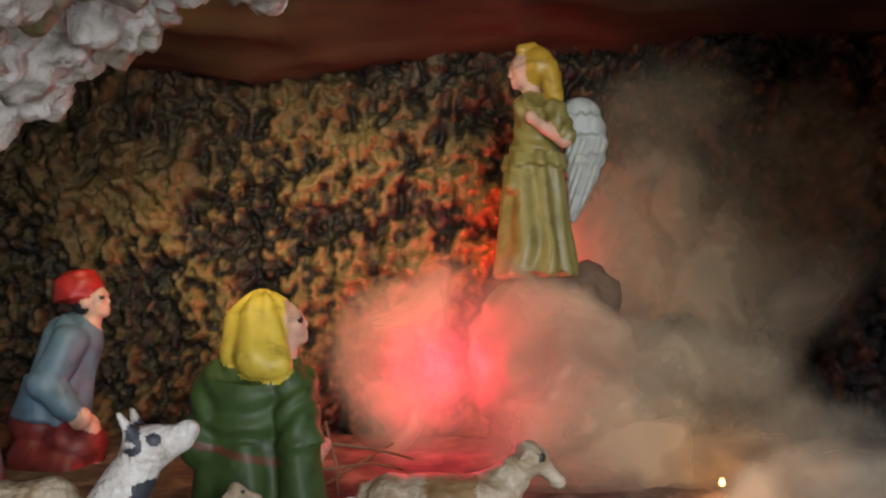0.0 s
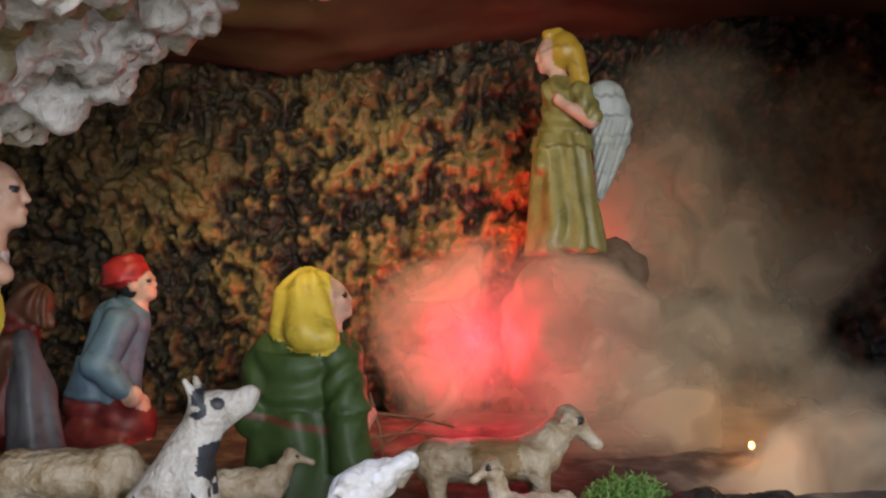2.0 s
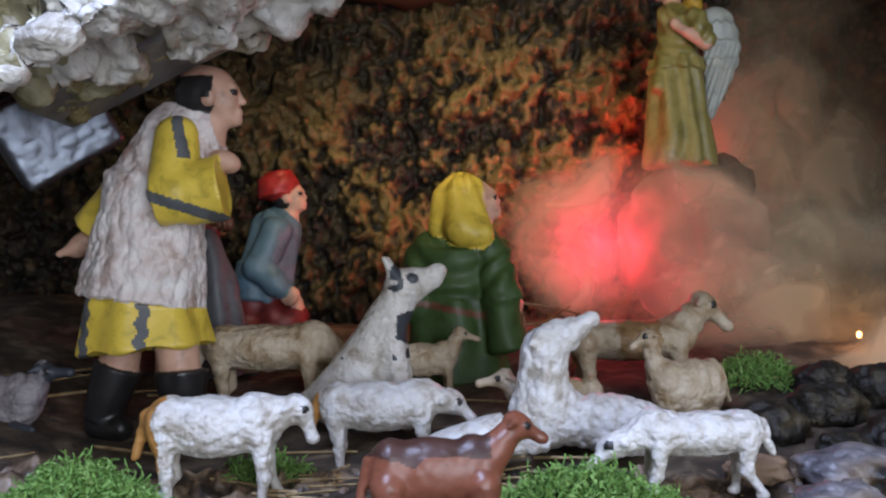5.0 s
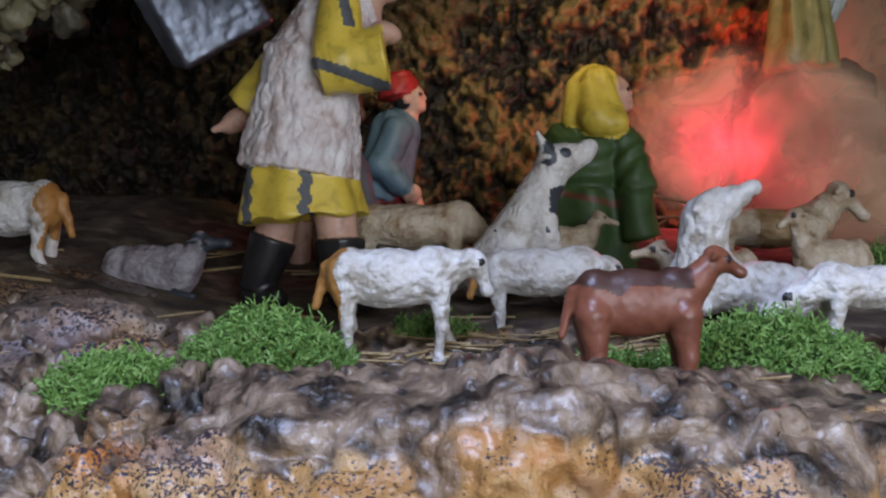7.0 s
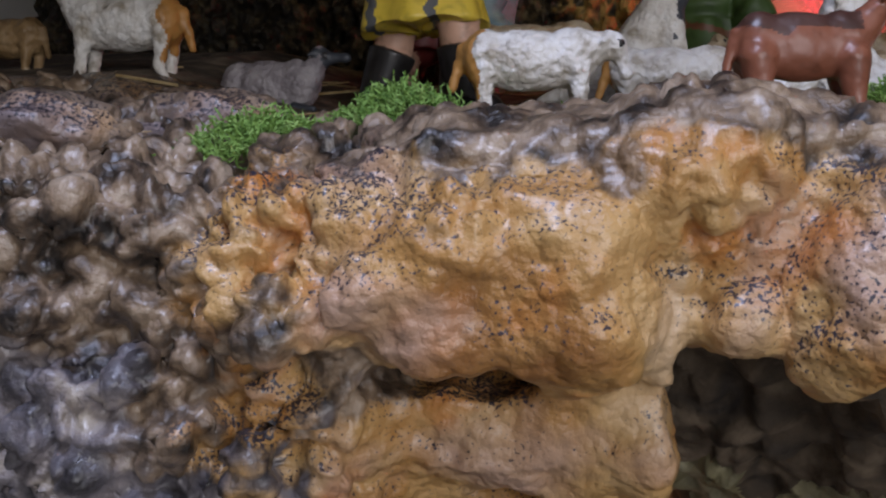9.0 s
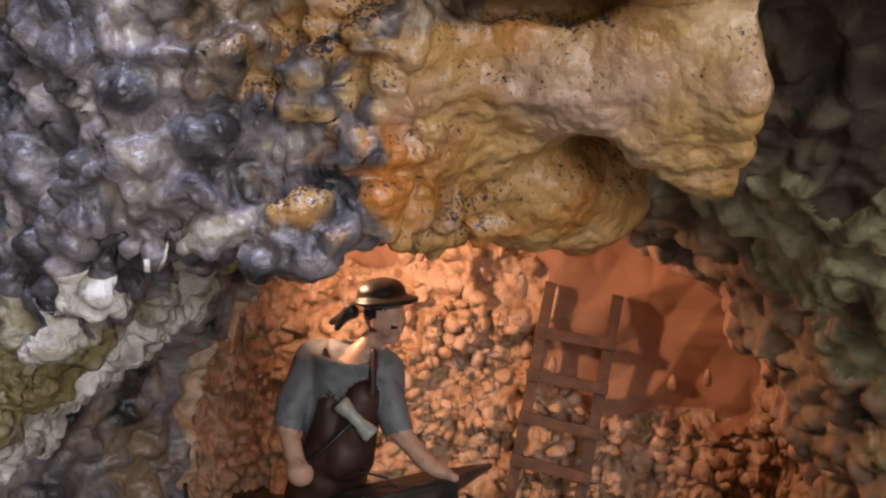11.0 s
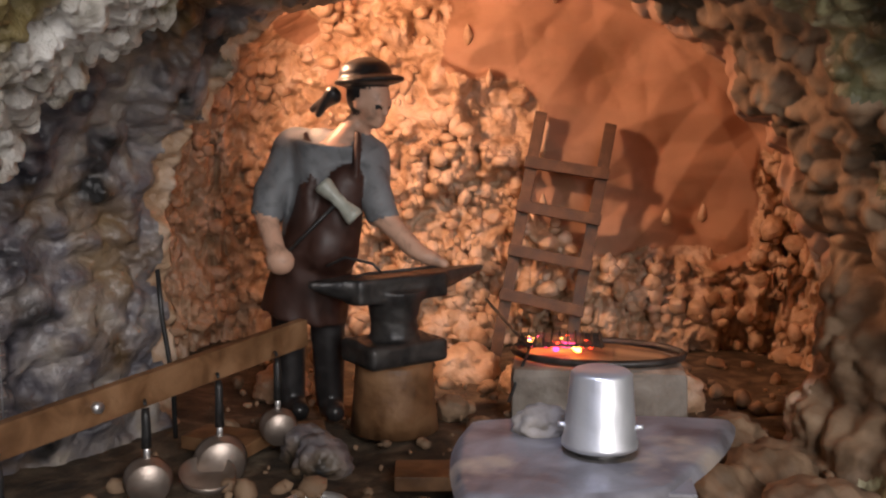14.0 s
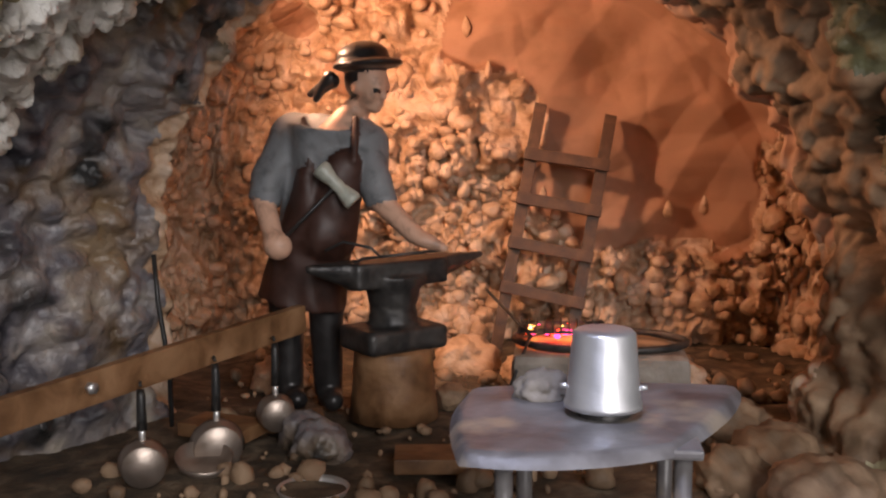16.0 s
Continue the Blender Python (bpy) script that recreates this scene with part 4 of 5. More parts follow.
def angel_relief(v, w):
    x, z = v[:, 0], v[:, 2]
    tip = np.mod(z + 0.004 * np.abs(np.sin(x * 260)), 0.024) / 0.024
    feather = (0.0026 * tip * (z > 0.13) + 0.0012 * np.sin((x - 0.35 * z) * 900) * (z < 0.16)) * (v[:, 1] < 0.011)
    robe = np.where(z < 0.14, folds(8, 0.0032, 4)(v), swags((-0.005, -0.03, 0.21), 420, 0.0012, 2)(v))
    return (w == 2) * robe + (w == 3) * (feather)


statue("angel_statue", sculpt("angel_statue", s, [M_SKIN, M_GOLDHAIR, M_ROBE, M_WING], 0.0019, 0.0038, relief=angel_relief),
       pose(0.113, 1.15, 1.55), "winged angel statue in olive gold robe on a rock", "statue")


def beast(L=0.12, back=0.085, head=(0.62, 0.8), nose=(0.18, -0.12), lie=False, fat=0.25, mats=None, leg=0.033, seed=1, rough=0.0014, ears=True, tail=True, recolour=None, horn=False):
    """A small cast animal facing +x. Sizes as shares of its length and back height."""
    zb = back * (0.735 if not lie else 0.5)
    rz = back * (0.265 if not lie else 0.48)
    rw = fat * L * 0.72
    s = [("e", (-0.06 * L, 0, zb), (0.34 * L, rw, rz), (0, 2, 0), 0), ("e", (0.19 * L, 0, zb + 0.02 * back), (0.17 * L, rw * 0.88, rz * 0.98), (0, 0, 0), 0), ("e", (-0.3 * L, 0, zb + 0.02 * back), (0.14 * L, rw * 0.92, rz * 0.95), (0, 0, 0), 1)]
    hx, hz = head[0] * L, head[1] * back
    s += [("c", (0.27 * L, 0, zb + 0.08 * back), (hx - 0.02 * L, 0, hz), 0.125 * L, 0.07 * L, 0), ("e", (hx, 0, hz), (0.082 * L, 0.064 * L, 0.078 * L), (0, 0, 0), 2), ("c", (hx + 0.02 * L, 0, hz - 0.01 * L), (hx + nose[0] * L, 0, hz + nose[1] * L), 0.056 * L, 0.032 * L, 2), ("e", (hx + nose[0] * L, 0, hz + nose[1] * L - 0.012 * L), (0.04 * L, 0.036 * L, 0.03 * L), (0, 0, 0), 2), ("e", (hx - 0.03 * L, 0, hz + 0.05 * L), (0.055 * L, 0.05 * L, 0.04 * L), (0, 0, 0), 0)]
    if ears:
        for k in (-1, 1):
            s.append(("e", (hx + 0.04 * L, k * 0.052 * L, hz + 0.012 * L), (0.018 * L,) * 3, (0, 0, 0), 3))
            s.append(("c", (hx - 0.03 * L, k * 0.06 * L, hz + 0.035 * L), (hx - 0.075 * L, k * 0.115 * L, hz + 0.01 * L), 0.026 * L, 0.014 * L, 2))
    if horn:
        for k in (-1, 1):
            ring = [(hx - 0.06 * L - 0.1 * L * math.sin(a), k * (0.06 + 0.02 * a) * L, hz + 0.02 * L + 0.1 * L * math.cos(a)) for a in np.linspace(-0.6, 2.9, 7)]
            s += [("c", ring[j], ring[j + 1], (0.032 - 0.003 * j) * L, (0.029 - 0.003 * j) * L, 2) for j in range(6)]
    if tail:
        s.append(("c", (-0.43 * L, 0, zb + 0.1 * back), (-0.5 * L, 0, zb - 0.25 * back), 0.04 * L, 0.025 * L, 1))
    lr = leg * L
    if recolour is None:
        recolour = lambda v, w: np.where((w == 1) & (v[:, 0] > (-0.365 + 0.09 * vnoise(v, 0.02, seed)) * L), 0, w)
    if not lie:
        for fx, dx in ((0.24, 0.05), (-0.32, -0.03)):
            for k in (-1, 1):
                dd = dx + 0.06 * k * (1 if fx > 0 else -1)
                s += [("c", (fx * L, k * rw * 0.5, zb - 0.1 * back), ((fx + 0.02) * L, k * rw * 0.55, 0.3 * back), lr * 2.0, lr * 1.05, 1 if fx < 0 else 0),
                      ("c", ((fx + 0.02) * L, k * rw * 0.55, 0.3 * back), ((fx + dd) * L, k * rw * 0.55, 0.03 * back), lr, lr * 0.8, 2), ("e", ((fx + dd + 0.02) * L, k * rw * 0.55, 0.025 * back), (lr * 1.2, lr, lr * 0.7), (0, 0, 0), 2)]
    else:
        for fx in (0.22, -0.25):
            for k in (-1, 1):
                s.append(("c", (fx * L, k * rw * 0.8, 0.12 * back), ((fx + 0.16) * L, k * rw * 0.95, 0.08 * back), lr * 1.3, lr * 0.9, 2))
    return sculpt("animal", s, list(mats[:3]) + [M_HAIR], max(0.0014, L * 0.0135), 0.03 * L, relief=lambda v, w: (w < 2) * rough * (knobs(v, 0.0075, seed) - 0.5) + 0.0004 * fbm(v, 0.006, 2, seed), recolour=recolour)


WHITE, CREAM, TAN = [M_WOOL, M_RUST, M_WOOL], [M_CREAMWOOL, M_CREAMWOOL, M_CREAMWOOL], [M_TANWOOL, M_TANWOOL, M_CREAMWOOL]


def ground_z(x, y):
    return float(shelf_height(np.array(x), np.array(y)))


def animal(name, me, x, y, z, turn, label, category="statue", group="sheep statues"):
    me.name = name
    return statue(name, me, pose(x, y, z, 0, 0, turn), label, category, group)


animal("sheep_statue", beast(0.13, 0.088, (0.45, 0.86), (0.08, -0.16), mats=WHITE), -0.352, 0.602, 1.236, 4, "white painted sheep statue with a rusty rump, standing")
animal("sheep_statue", beast(0.128, 0.08, (0.45, 0.76), (0.12, -0.1), mats=WHITE, seed=2), -0.237, 0.70, 1.243, 3, "white sheep statue with tan hindquarters on straw")
animal("sheep_statue", beast(0.155, 0.088, (0.5, 0.52), (0.1, -0.14), mats=CREAM, seed=3), -0.36, 0.83, 1.28, 0, "cream grazing sheep statue with lowered head")
animal("lamb_statue", beast(0.085, 0.065, (0.42, 1.12), (0.2, -0.06), mats=CREAM, seed=4), -0.21, 0.86, 1.28, 10, "cream lamb statue with raised head")
animal("resting_sheep_statue", sculpt("resting", [("e", (0.03, 0, 0.022), (0.05, 0.027, 0.024), (0, 4, 0), 0), ("e", (-0.022, 0, 0.03), (0.032, 0.024, 0.028), (0, 0, 0), 0), ("c", (-0.026, 0, 0.04), (-0.024, -0.002, 0.082), 0.023, 0.019, 0), ("e", (-0.014, -0.002, 0.092), (0.02, 0.015, 0.016), (0, -20, 0), 0), ("c", (-0.004, -0.002, 0.098), (0.016, -0.004, 0.108), 0.011, 0.007, 0),
       ("c", (-0.026, -0.014, 0.096), (-0.036, -0.022, 0.09), 0.006, 0.003, 0), ("c", (-0.026, 0.012, 0.096), (-0.036, 0.02, 0.09), 0.006, 0.003, 0), ("c", (-0.03, -0.02, 0.008), (-0.058, -0.022, 0.006), 0.008, 0.006, 0), ("c", (0.05, -0.024, 0.008), (0.02, -0.03, 0.006), 0.009, 0.006, 0)],
       [M_WOOL], 0.0017, 0.006, relief=lambda v, w: 0.0026 * (knobs(v * (1, 1, 0.7), 0.009, 5) - 0.5)), -0.078, 0.69, 1.264, 0, "white resting sheep statue, head stretched upwards")
animal("large_sheep_statue", beast(0.17, 0.08, (0.44, 1.16), (0.14, -0.12), fat=0.29, mats=[M_CREAMWOOL, M_TANWOOL, M_CREAMWOOL], seed=6, recolour=lambda v, w: np.where(w == 3, 3, np.where((np.abs(v[:, 0] - 0.0) < 0.02 + 0.012 * vnoise(v, 0.02, 3)) & (w < 2), 1, 0))), 0.005, 0.9, 1.283, 5, "large cream sheep statue with a tan stain on its side")
animal("lamb_statue", beast(0.092, 0.056, (0.4, 1.36), (0.16, -0.09), mats=CREAM, lie=True, fat=0.3, seed=7), 0.036, 0.8, 1.275, 195, "cream lamb statue lying with its head raised")
animal("kneeling_lamb_statue", beast(0.115, 0.062, (0.52, 0.62), (0.14, -0.12), mats=[M_WOOL] * 3, seed=8), 0.0, 0.585, 1.247, 185, "white lamb statue grazing on moss")
animal("goat_kid_statue", beast(0.105, 0.082, (0.47, 1.06), (0.14, -0.07), fat=0.2, mats=[M_GOAT, M_GOATDARK, M_GOAT], seed=9, rough=0.0004, leg=0.055, recolour=lambda v, w: np.where(w == 3, 3, np.where((v[:, 2] + 0.006 * vnoise(v, 0.012, 2) > 0.071) & (v[:, 0] < 0.03), 1, 0))), -0.18, 0.475, 1.228, 8, "glossy brown goat kid statue", group="")
animal("ram_statue", beast(0.14, 0.1, (0.5, 1.22), (0.12, -0.06), mats=WHITE, seed=10, horn=True), -0.752, 0.75, 1.29, 180, "white ram statue with curled horns standing on rock")
animal("resting_goat_statue", beast(0.12, 0.055, (0.4, 1.0), (0.2, 0.0), mats=[M_LILAC, M_LILAC, M_BLACKPATCH], lie=True, seed=11), -0.608, 0.77, 1.275, -5, "grey and black goat statue lying down", group="")

# sitting dog with its muzzle raised
s = [("e", (-0.04, 0, 0.034), (0.044, 0.026, 0.028), (0, -32, 0), 0), ("c", (-0.03, 0, 0.052), (0.008, 0, 0.118), 0.025, 0.0165, 0), ("e", (0.012, 0, 0.128), (0.018, 0.014, 0.0145), (0, -15, 0), 0), ("c", (0.02, 0, 0.13), (0.043, 0, 0.139), 0.0105, 0.0075, 0), ("c", (0.024, 0, 0.122), (0.04, 0, 0.129), 0.006, 0.005, 0)]
s += [("c", (0.004, -0.01, 0.134), (-0.006, -0.016, 0.152), 0.0065, 0.0025, 0), ("c", (0.004, 0.01, 0.134), (-0.006, 0.016, 0.152), 0.0065, 0.0025, 0), ("c", (0.0, -0.012, 0.08), (0.012, -0.014, 0.004), 0.012, 0.008, 0), ("c", (0.0, 0.012, 0.08), (0.014, 0.014, 0.004), 0.012, 0.008, 0), ("c", (-0.07, 0, 0.024), (-0.115, 0, 0.008), 0.012, 0.006, 0), ("e", (0.018, -0.011, 0.133), (0.004, 0.003, 0.003), (0, 0, 0), 1)]


def dog_colour(v, w):
    q = np.hypot((v[:, 0] - 0.014) / 0.013, (v[:, 2] - 0.086) / 0.024) + 0.7 * vnoise(v, 0.009, 3)
    poll = np.hypot((v[:, 0] - 0.004) / 0.008, (v[:, 2] - 0.136) / 0.012) + 0.6 * vnoise(v, 0.008, 5)
    return np.where((q < 0.85) | (poll < 0.8) | (vnoise(v, 0.012, 9) > 0.78), 1, w)


animal("dog_statue", sculpt("dog", s, [M_WOOL, M_BLACKPATCH], 0.0015, 0.009, recolour=dog_colour, relief=lambda v, w: 0.0012 * fbm(v * (1, 1, 0.6), 0.012, 3, 2)), -0.235, 0.765, 1.277, 0, "white dog statue with black patches, muzzle raised", group="")

# smith
s = head((0.072, -0.012, 0.36), 0.0285, (0.86, -0.42, -0.32), 0, 1)
s += [("e", (0.072, -0.014, 0.383), (0.04, 0.036, 0.007), (0, -4, -20), 1), ("e", (0.066, -0.01, 0.391), (0.029, 0.028, 0.018), (0, -6, 0), 1), ("c", (0.03, -0.006, 0.366), (0.004, 0.0, 0.352), 0.009, 0.004, 1), ("c", (0.028, -0.01, 0.37), (0.012, -0.006, 0.346), 0.007, 0.004, 1)]
s += [("c", (-0.012, 0, 0.302), (0.052, -0.005, 0.304), 0.029, 0.027, 2), ("k", (0.024, -0.002, 0.315), (0.008, 0, 0.2), 0.045, 0.042, 2), ("c", (0.054, -0.01, 0.335), (0.036, -0.026, 0.306), 0.012, 0.017, 0)]
s += [("k", (0.008, -0.002, 0.205), (-0.008, 0, 0.118), 0.044, 0.05, 3), ("c", (0.046, -0.03, 0.272), (0.026, -0.024, 0.2), 0.022, 0.034, 3), ("c", (0.012, -0.032, 0.26), (0.006, -0.022, 0.2), 0.018, 0.032, 3)]
s += [("c", (0.004, -0.028, 0.325), (0.014, -0.044, 0.275), 0.0035, 0.0035, 3), ("c", (0.062, -0.026, 0.325), (0.062, -0.046, 0.28), 0.0035, 0.0035, 3)]
s += [("c", (-0.018, -0.01, 0.3), (-0.036, -0.03, 0.256), 0.0225, 0.02, 2), ("k", (-0.035, -0.028, 0.262), (-0.04, -0.04, 0.234), 0.019, 0.018, 2), ("c", (-0.04, -0.042, 0.236), (-0.022, -0.066, 0.2), 0.0125, 0.0105, 0), ("e", (-0.016, -0.072, 0.19), (0.016, 0.014, 0.015), (0, 30, 0), 0)]
s += [("c", (0.07, -0.008, 0.298), (0.082, -0.022, 0.256), 0.021, 0.018, 2), ("k", (0.08, -0.02, 0.262), (0.09, -0.032, 0.232), 0.018, 0.0165, 2), ("c", (0.09, -0.032, 0.234), (0.126, -0.048, 0.203), 0.0125, 0.0105, 0), ("e", (0.138, -0.05, 0.196), (0.018, 0.012, 0.009), (0, 20, 0), 0), ("c", (0.145, -0.05, 0.194), (0.16, -0.054, 0.188), 0.006, 0.005, 0)]
s += [("k", (-0.03, 0.005, 0.13), (-0.026, 0.0, 0.012), 0.021, 0.016, 1), ("k", (0.018, 0.0, 0.13), (0.02, 0, 0.012), 0.021, 0.016, 1), ("c", (-0.026, 0, 0.01), (-0.012, -0.02, 0.008), 0.014, 0.012, 1), ("c", (0.02, 0, 0.01), (0.03, -0.02, 0.008), 0.014, 0.012, 1)]
statue("smith_statue", sculpt("smith_statue", s, [M_SKIN, M_HAIR, M_SHIRT, M_APRON], 0.0024, 0.0042, relief=lambda v, w: ((w == 2) | (w == 3)) * (folds(6, 0.0012, 7)(v) + 0.0014 * vnoise(v * (1, 1, 0.6), 0.018, 3))), pose(-0.66, 0.99, 0.437), "smith statue in grey shirt, brown apron and black hat", "statue")


def stone(x, y, z, r, seed, mat, label="rough grey stone lying on the ledge", name="stone"):
    bm = bmesh.new()
    bmesh.ops.create_icosphere(bm, subdivisions=4, radius=1)
    v = np.array([w.co[:] for w in bm.verts])
    d = 1 + 0.35 * fbm(v, 1.1, 3, seed) + 0.25 * (lumps(v, 0.7, seed) - 0.6) + 0.16 * (knobs(v, 0.3, seed) - 0.5) + 0.1 * fbm(v, 0.16, 2, seed)
    v = v * d[:, None] * np.array(r)
    for w, c in zip(bm.verts, v):
        w.co = c
    me = bpy.data.meshes.new(name)
    bm.to_mesh(me)
    bm.free()
    me.materials.append(mat)
    me.polygons.foreach_set("use_smooth", [True] * len(me.polygons))
    ob = tagged(new(name, me), label, "stone", "stones on the ledge")
    ob.location = (x, y, z)
    return ob


# ---- the smithy ----
anvil = tagged(new("anvil"), "dark iron anvil with a long horn", "anvil")
anvil.matrix_world = pose(-0.558, 0.955, 0.513, 0, 0, 42)
part("anvil_body", sculpt("anvil_body", [("b", (0.0, 0, 0.083), (0.058, 0.023, 0.014), 0.004, 0), ("c", (0.05, 0, 0.088), (0.118, 0, 0.094), 0.02, 0.004, 0), ("c", (-0.05, 0, 0.088), (-0.1, 0, 0.094), 0.02, 0.006, 0), ("k", (0, 0, 0.08), (0, 0, 0.052), 0.034, 0.026, 0), ("k", (0, 0, 0.055), (0, 0, 0.024), 0.025, 0.027, 0), ("b", (0, 0, 0.012), (0.05, 0.036, 0.013), 0.006, 0)],
     [M_IRON], 0.0028, 0.007, rough=0.0008, rsize=0.012, post=lambda v: np.stack([v[:, 0], v[:, 1], np.minimum(v[:, 2], 0.097)], -1)), anvil)
stump = tagged(new("stump", lathe("stump", [(0.0, 0), (0.05, 0), (0.046, 0.03), (0.044, 0.06), (0.043, 0.075), (0.041, 0.078), (0.0, 0.08)], M_WOOD, 28)), "round wooden stump carrying the anvil", "stump")
stump.location = (-0.558, 0.955, 0.435)
hammer = tagged(new("hammer"), "small pale mallet with a thin dark handle", "hammer")
hammer.matrix_world = pose(-0.674, 0.916, 0.626)
part("handle", tube("handle", [(-0.01, 0.002, -0.006), (0.062, 0.008, 0.066)], 0.0022, M_IRON), hammer)
part("mallet_head", lathe("mallet_head", [(0.0, -0.026), (0.0095, -0.026), (0.0105, -0.022), (0.0085, -0.012), (0.0068, -0.006), (0.0075, 0.0), (0.0068, 0.006), (0.0085, 0.012), (0.0105, 0.022), (0.0095, 0.026), (0.0, 0.026)], M_WING, 18), hammer, "pale turned mallet head", pose(0.062, 0.008, 0.066, 0, -45, 0))
tongs = tagged(new("tongs"), "thin bent iron tongs lying on the anvil", "tongs")
tongs.matrix_world = pose(-0.575, 0.92, 0.614)
part("jaw", tube("jaw", [(-0.05, 0, 0.008), (-0.03, 0, 0.018), (0.0, 0, 0.012), (0.01, 0, 0.002)], 0.0016, M_IRON), tongs)
part("jaw", tube("jaw", [(-0.03, 0.005, -0.01), (-0.01, 0.003, 0.0), (0.02, 0, 0.004), (0.07, 0.02, 0.008)], 0.0016, M_IRON), tongs)

ladder = tagged(new("ladder"), "small wooden ladder leaning on the niche wall", "ladder")
ladder.matrix_world = pose(-0.417, 1.285, 0.43, -12, 9.5, 0)
for x in (-0.051, 0.051):
    part("side_rail", box_mesh("side_rail", (0.017, 0.012, 0.36), M_LADDER, 0.001, 0.001), ladder, m=pose(x, 0, 0.18))
for k in range(4):
    part("rung", box_mesh("rung", (0.122, 0.012, 0.017), M_LADDER, 0.001, 0.001), ladder, m=pose(0.0, -0.0125, 0.088 + 0.0655 * k, 0, 2 - k, 0))

forge = tagged(new("forge"), "whitewashed block forge with glowing coals", "forge")
forge.location = (-0.33, 1.06, 0.43)
part("forge_block", box_mesh("forge_block", (0.2, 0.13, 0.068), M_LIME, 0.01, 0.004), forge, m=pose(0, 0, 0.034))
part("forge_rim", tube("forge_rim", [(0.1 * math.cos(a), 0.06 * math.sin(a), 0.074) for a in np.linspace(0, 2 * math.pi, 25)], 0.0045, M_IRON), forge, "sooty dark rim")
part("ash_bed", lathe("ash_bed", [(0.0, 0.076), (0.05, 0.074), (0.06, 0.069), (0.062, 0.06)], M_DARK, 20), forge, m=Matrix.Diagonal((1.5, 0.9, 1, 1)))
rs = np.random.RandomState(4)
for k in range(46):
    a, r = rs.rand() * 6.28, math.sqrt(rs.rand())
    me = bpy.data.meshes.get("coal_%d" % (k % 3)) or lathe("coal_%d" % (k % 3), [(0, 0.004), (0.0035, 0.002), (0.004, -0.001), (0, -0.004)], (M_COAL, M_COALHOT, M_COALPINK)[k % 3], 7, False)
    part("coal", me, forge, m=pose(-0.045 + 0.042 * r * math.cos(a), -0.012 + 0.03 * r * math.sin(a), 0.082 + 0.006 * rs.rand(), 40 * rs.rand(), 30 * rs.rand(), 0))
for k in range(9):
    y = -0.045 + 0.0085 * k
    part("grate_wire", tube("grate_wire", [(-0.095, y, 0.089), (0.005, y, 0.091)], 0.0011, M_IRON, 5), forge)
for k in range(11):
    x = -0.093 + 0.0095 * k
    part("grate_wire", tube("grate_wire", [(x, -0.05, 0.09), (x, 0.03, 0.092)], 0.0011, M_IRON, 5), forge)
poker = tagged(new("poker", tube("poker", [(-0.432, 0.985, 0.46), (-0.41, 1.02, 0.515), (-0.47, 1.14, 0.548)], 0.002, M_IRON)), "thin iron poker leaning on the forge", "poker")

table = tagged(new("table"), "small grey painted four-legged table", "table")
table.matrix_world = pose(-0.357, 0.475, 0.43, 0, 0, 0)


def tabletop(u, v):
    """Bowed trapezoid with a drooping rim."""
    a, b = 2 * u - 1, 2 * v - 1
    x = 0.1 * a * (0.82 + 0.18 * b) * (1 - 0.10 * b * b) + 0.012 * b
    y = 0.082 * b * (1 - 0.16 * a * a) + 0.014 * a
    rim = np.clip((np.maximum(np.abs(a), np.abs(b)) - 0.9) / 0.1, 0, 1)
    return np.stack([x, y, 0.153 - 0.007 * rim ** 2 - 0.0 * x], -1)


me = sheet("tabletop", tabletop, 40, 40, [M_GREYTABLE])
part("tabletop", me, table)
part("table_underside", box_mesh("table_underside", (0.12, 0.11, 0.006), M_GREYTABLE, 0.002), table, m=pose(0, 0, 0.147))
for x, y in ((-0.048, -0.045), (0.05, -0.045), (-0.04, 0.05), (0.05, 0.05)):
    part("leg", tube("leg", [(x, y, 0), (x, y, 0.146)], 0.0052, M_GREYTABLE), table)

pot = tagged(new("pot"), "aluminium pot upside down on the table", "pot")
pot.location = (-0.349, 0.475, 0.588)
part("pot_body", lathe("pot_body", [(0.0, 0.0455), (0.0165, 0.046), (0.0185, 0.044), (0.0222, 0.004), (0.0232, 0.003), (0.0232, 0.0), (0.021, 0.0), (0.0205, 0.002), (0.017, 0.04), (0, 0.042)], M_ALU), pot)
part("pot_foot", lathe("pot_foot", [(0.0, 0.002), (0.015, 0.0), (0.017, -0.008), (0, -0.008)], M_IRON, 20), pot, "dark stand under the pot")
for sx in (-1, 1):
    part("pot_lug", tube("pot_lug", [(sx * 0.021, -0.002, 0.012), (sx * 0.0255, -0.002, 0.012)], 0.0016, M_ALU), pot)
stone(-0.385, 0.51, 0.588, (0.018, 0.014, 0.012), 41, M_LIME, "crumbling white plaster lump on the table", "plaster_lump")

rail = tagged(new("wall_rail"), "plain wooden rail with hooks for pans", "rail")
RAIL = Matrix.LocRotScale(Vector((-0.795, 0.665, 0.526)), (Vector((-0.655, 0.925, 0.547)) - Vector((-0.795, 0.665, 0.526))).to_track_quat("X", "Z"), None)
rail.matrix_world = RAIL
part("plank", box_mesh("plank", (0.6, 0.012, 0.03), M_WOOD, 0.0015), rail)
part("bolt", tube("bolt", [(0.028, -0.012, 0.002), (0.028, -0.006, 0.002)], 0.0055, M_ALU, 6), rail, "shiny steel bolt")


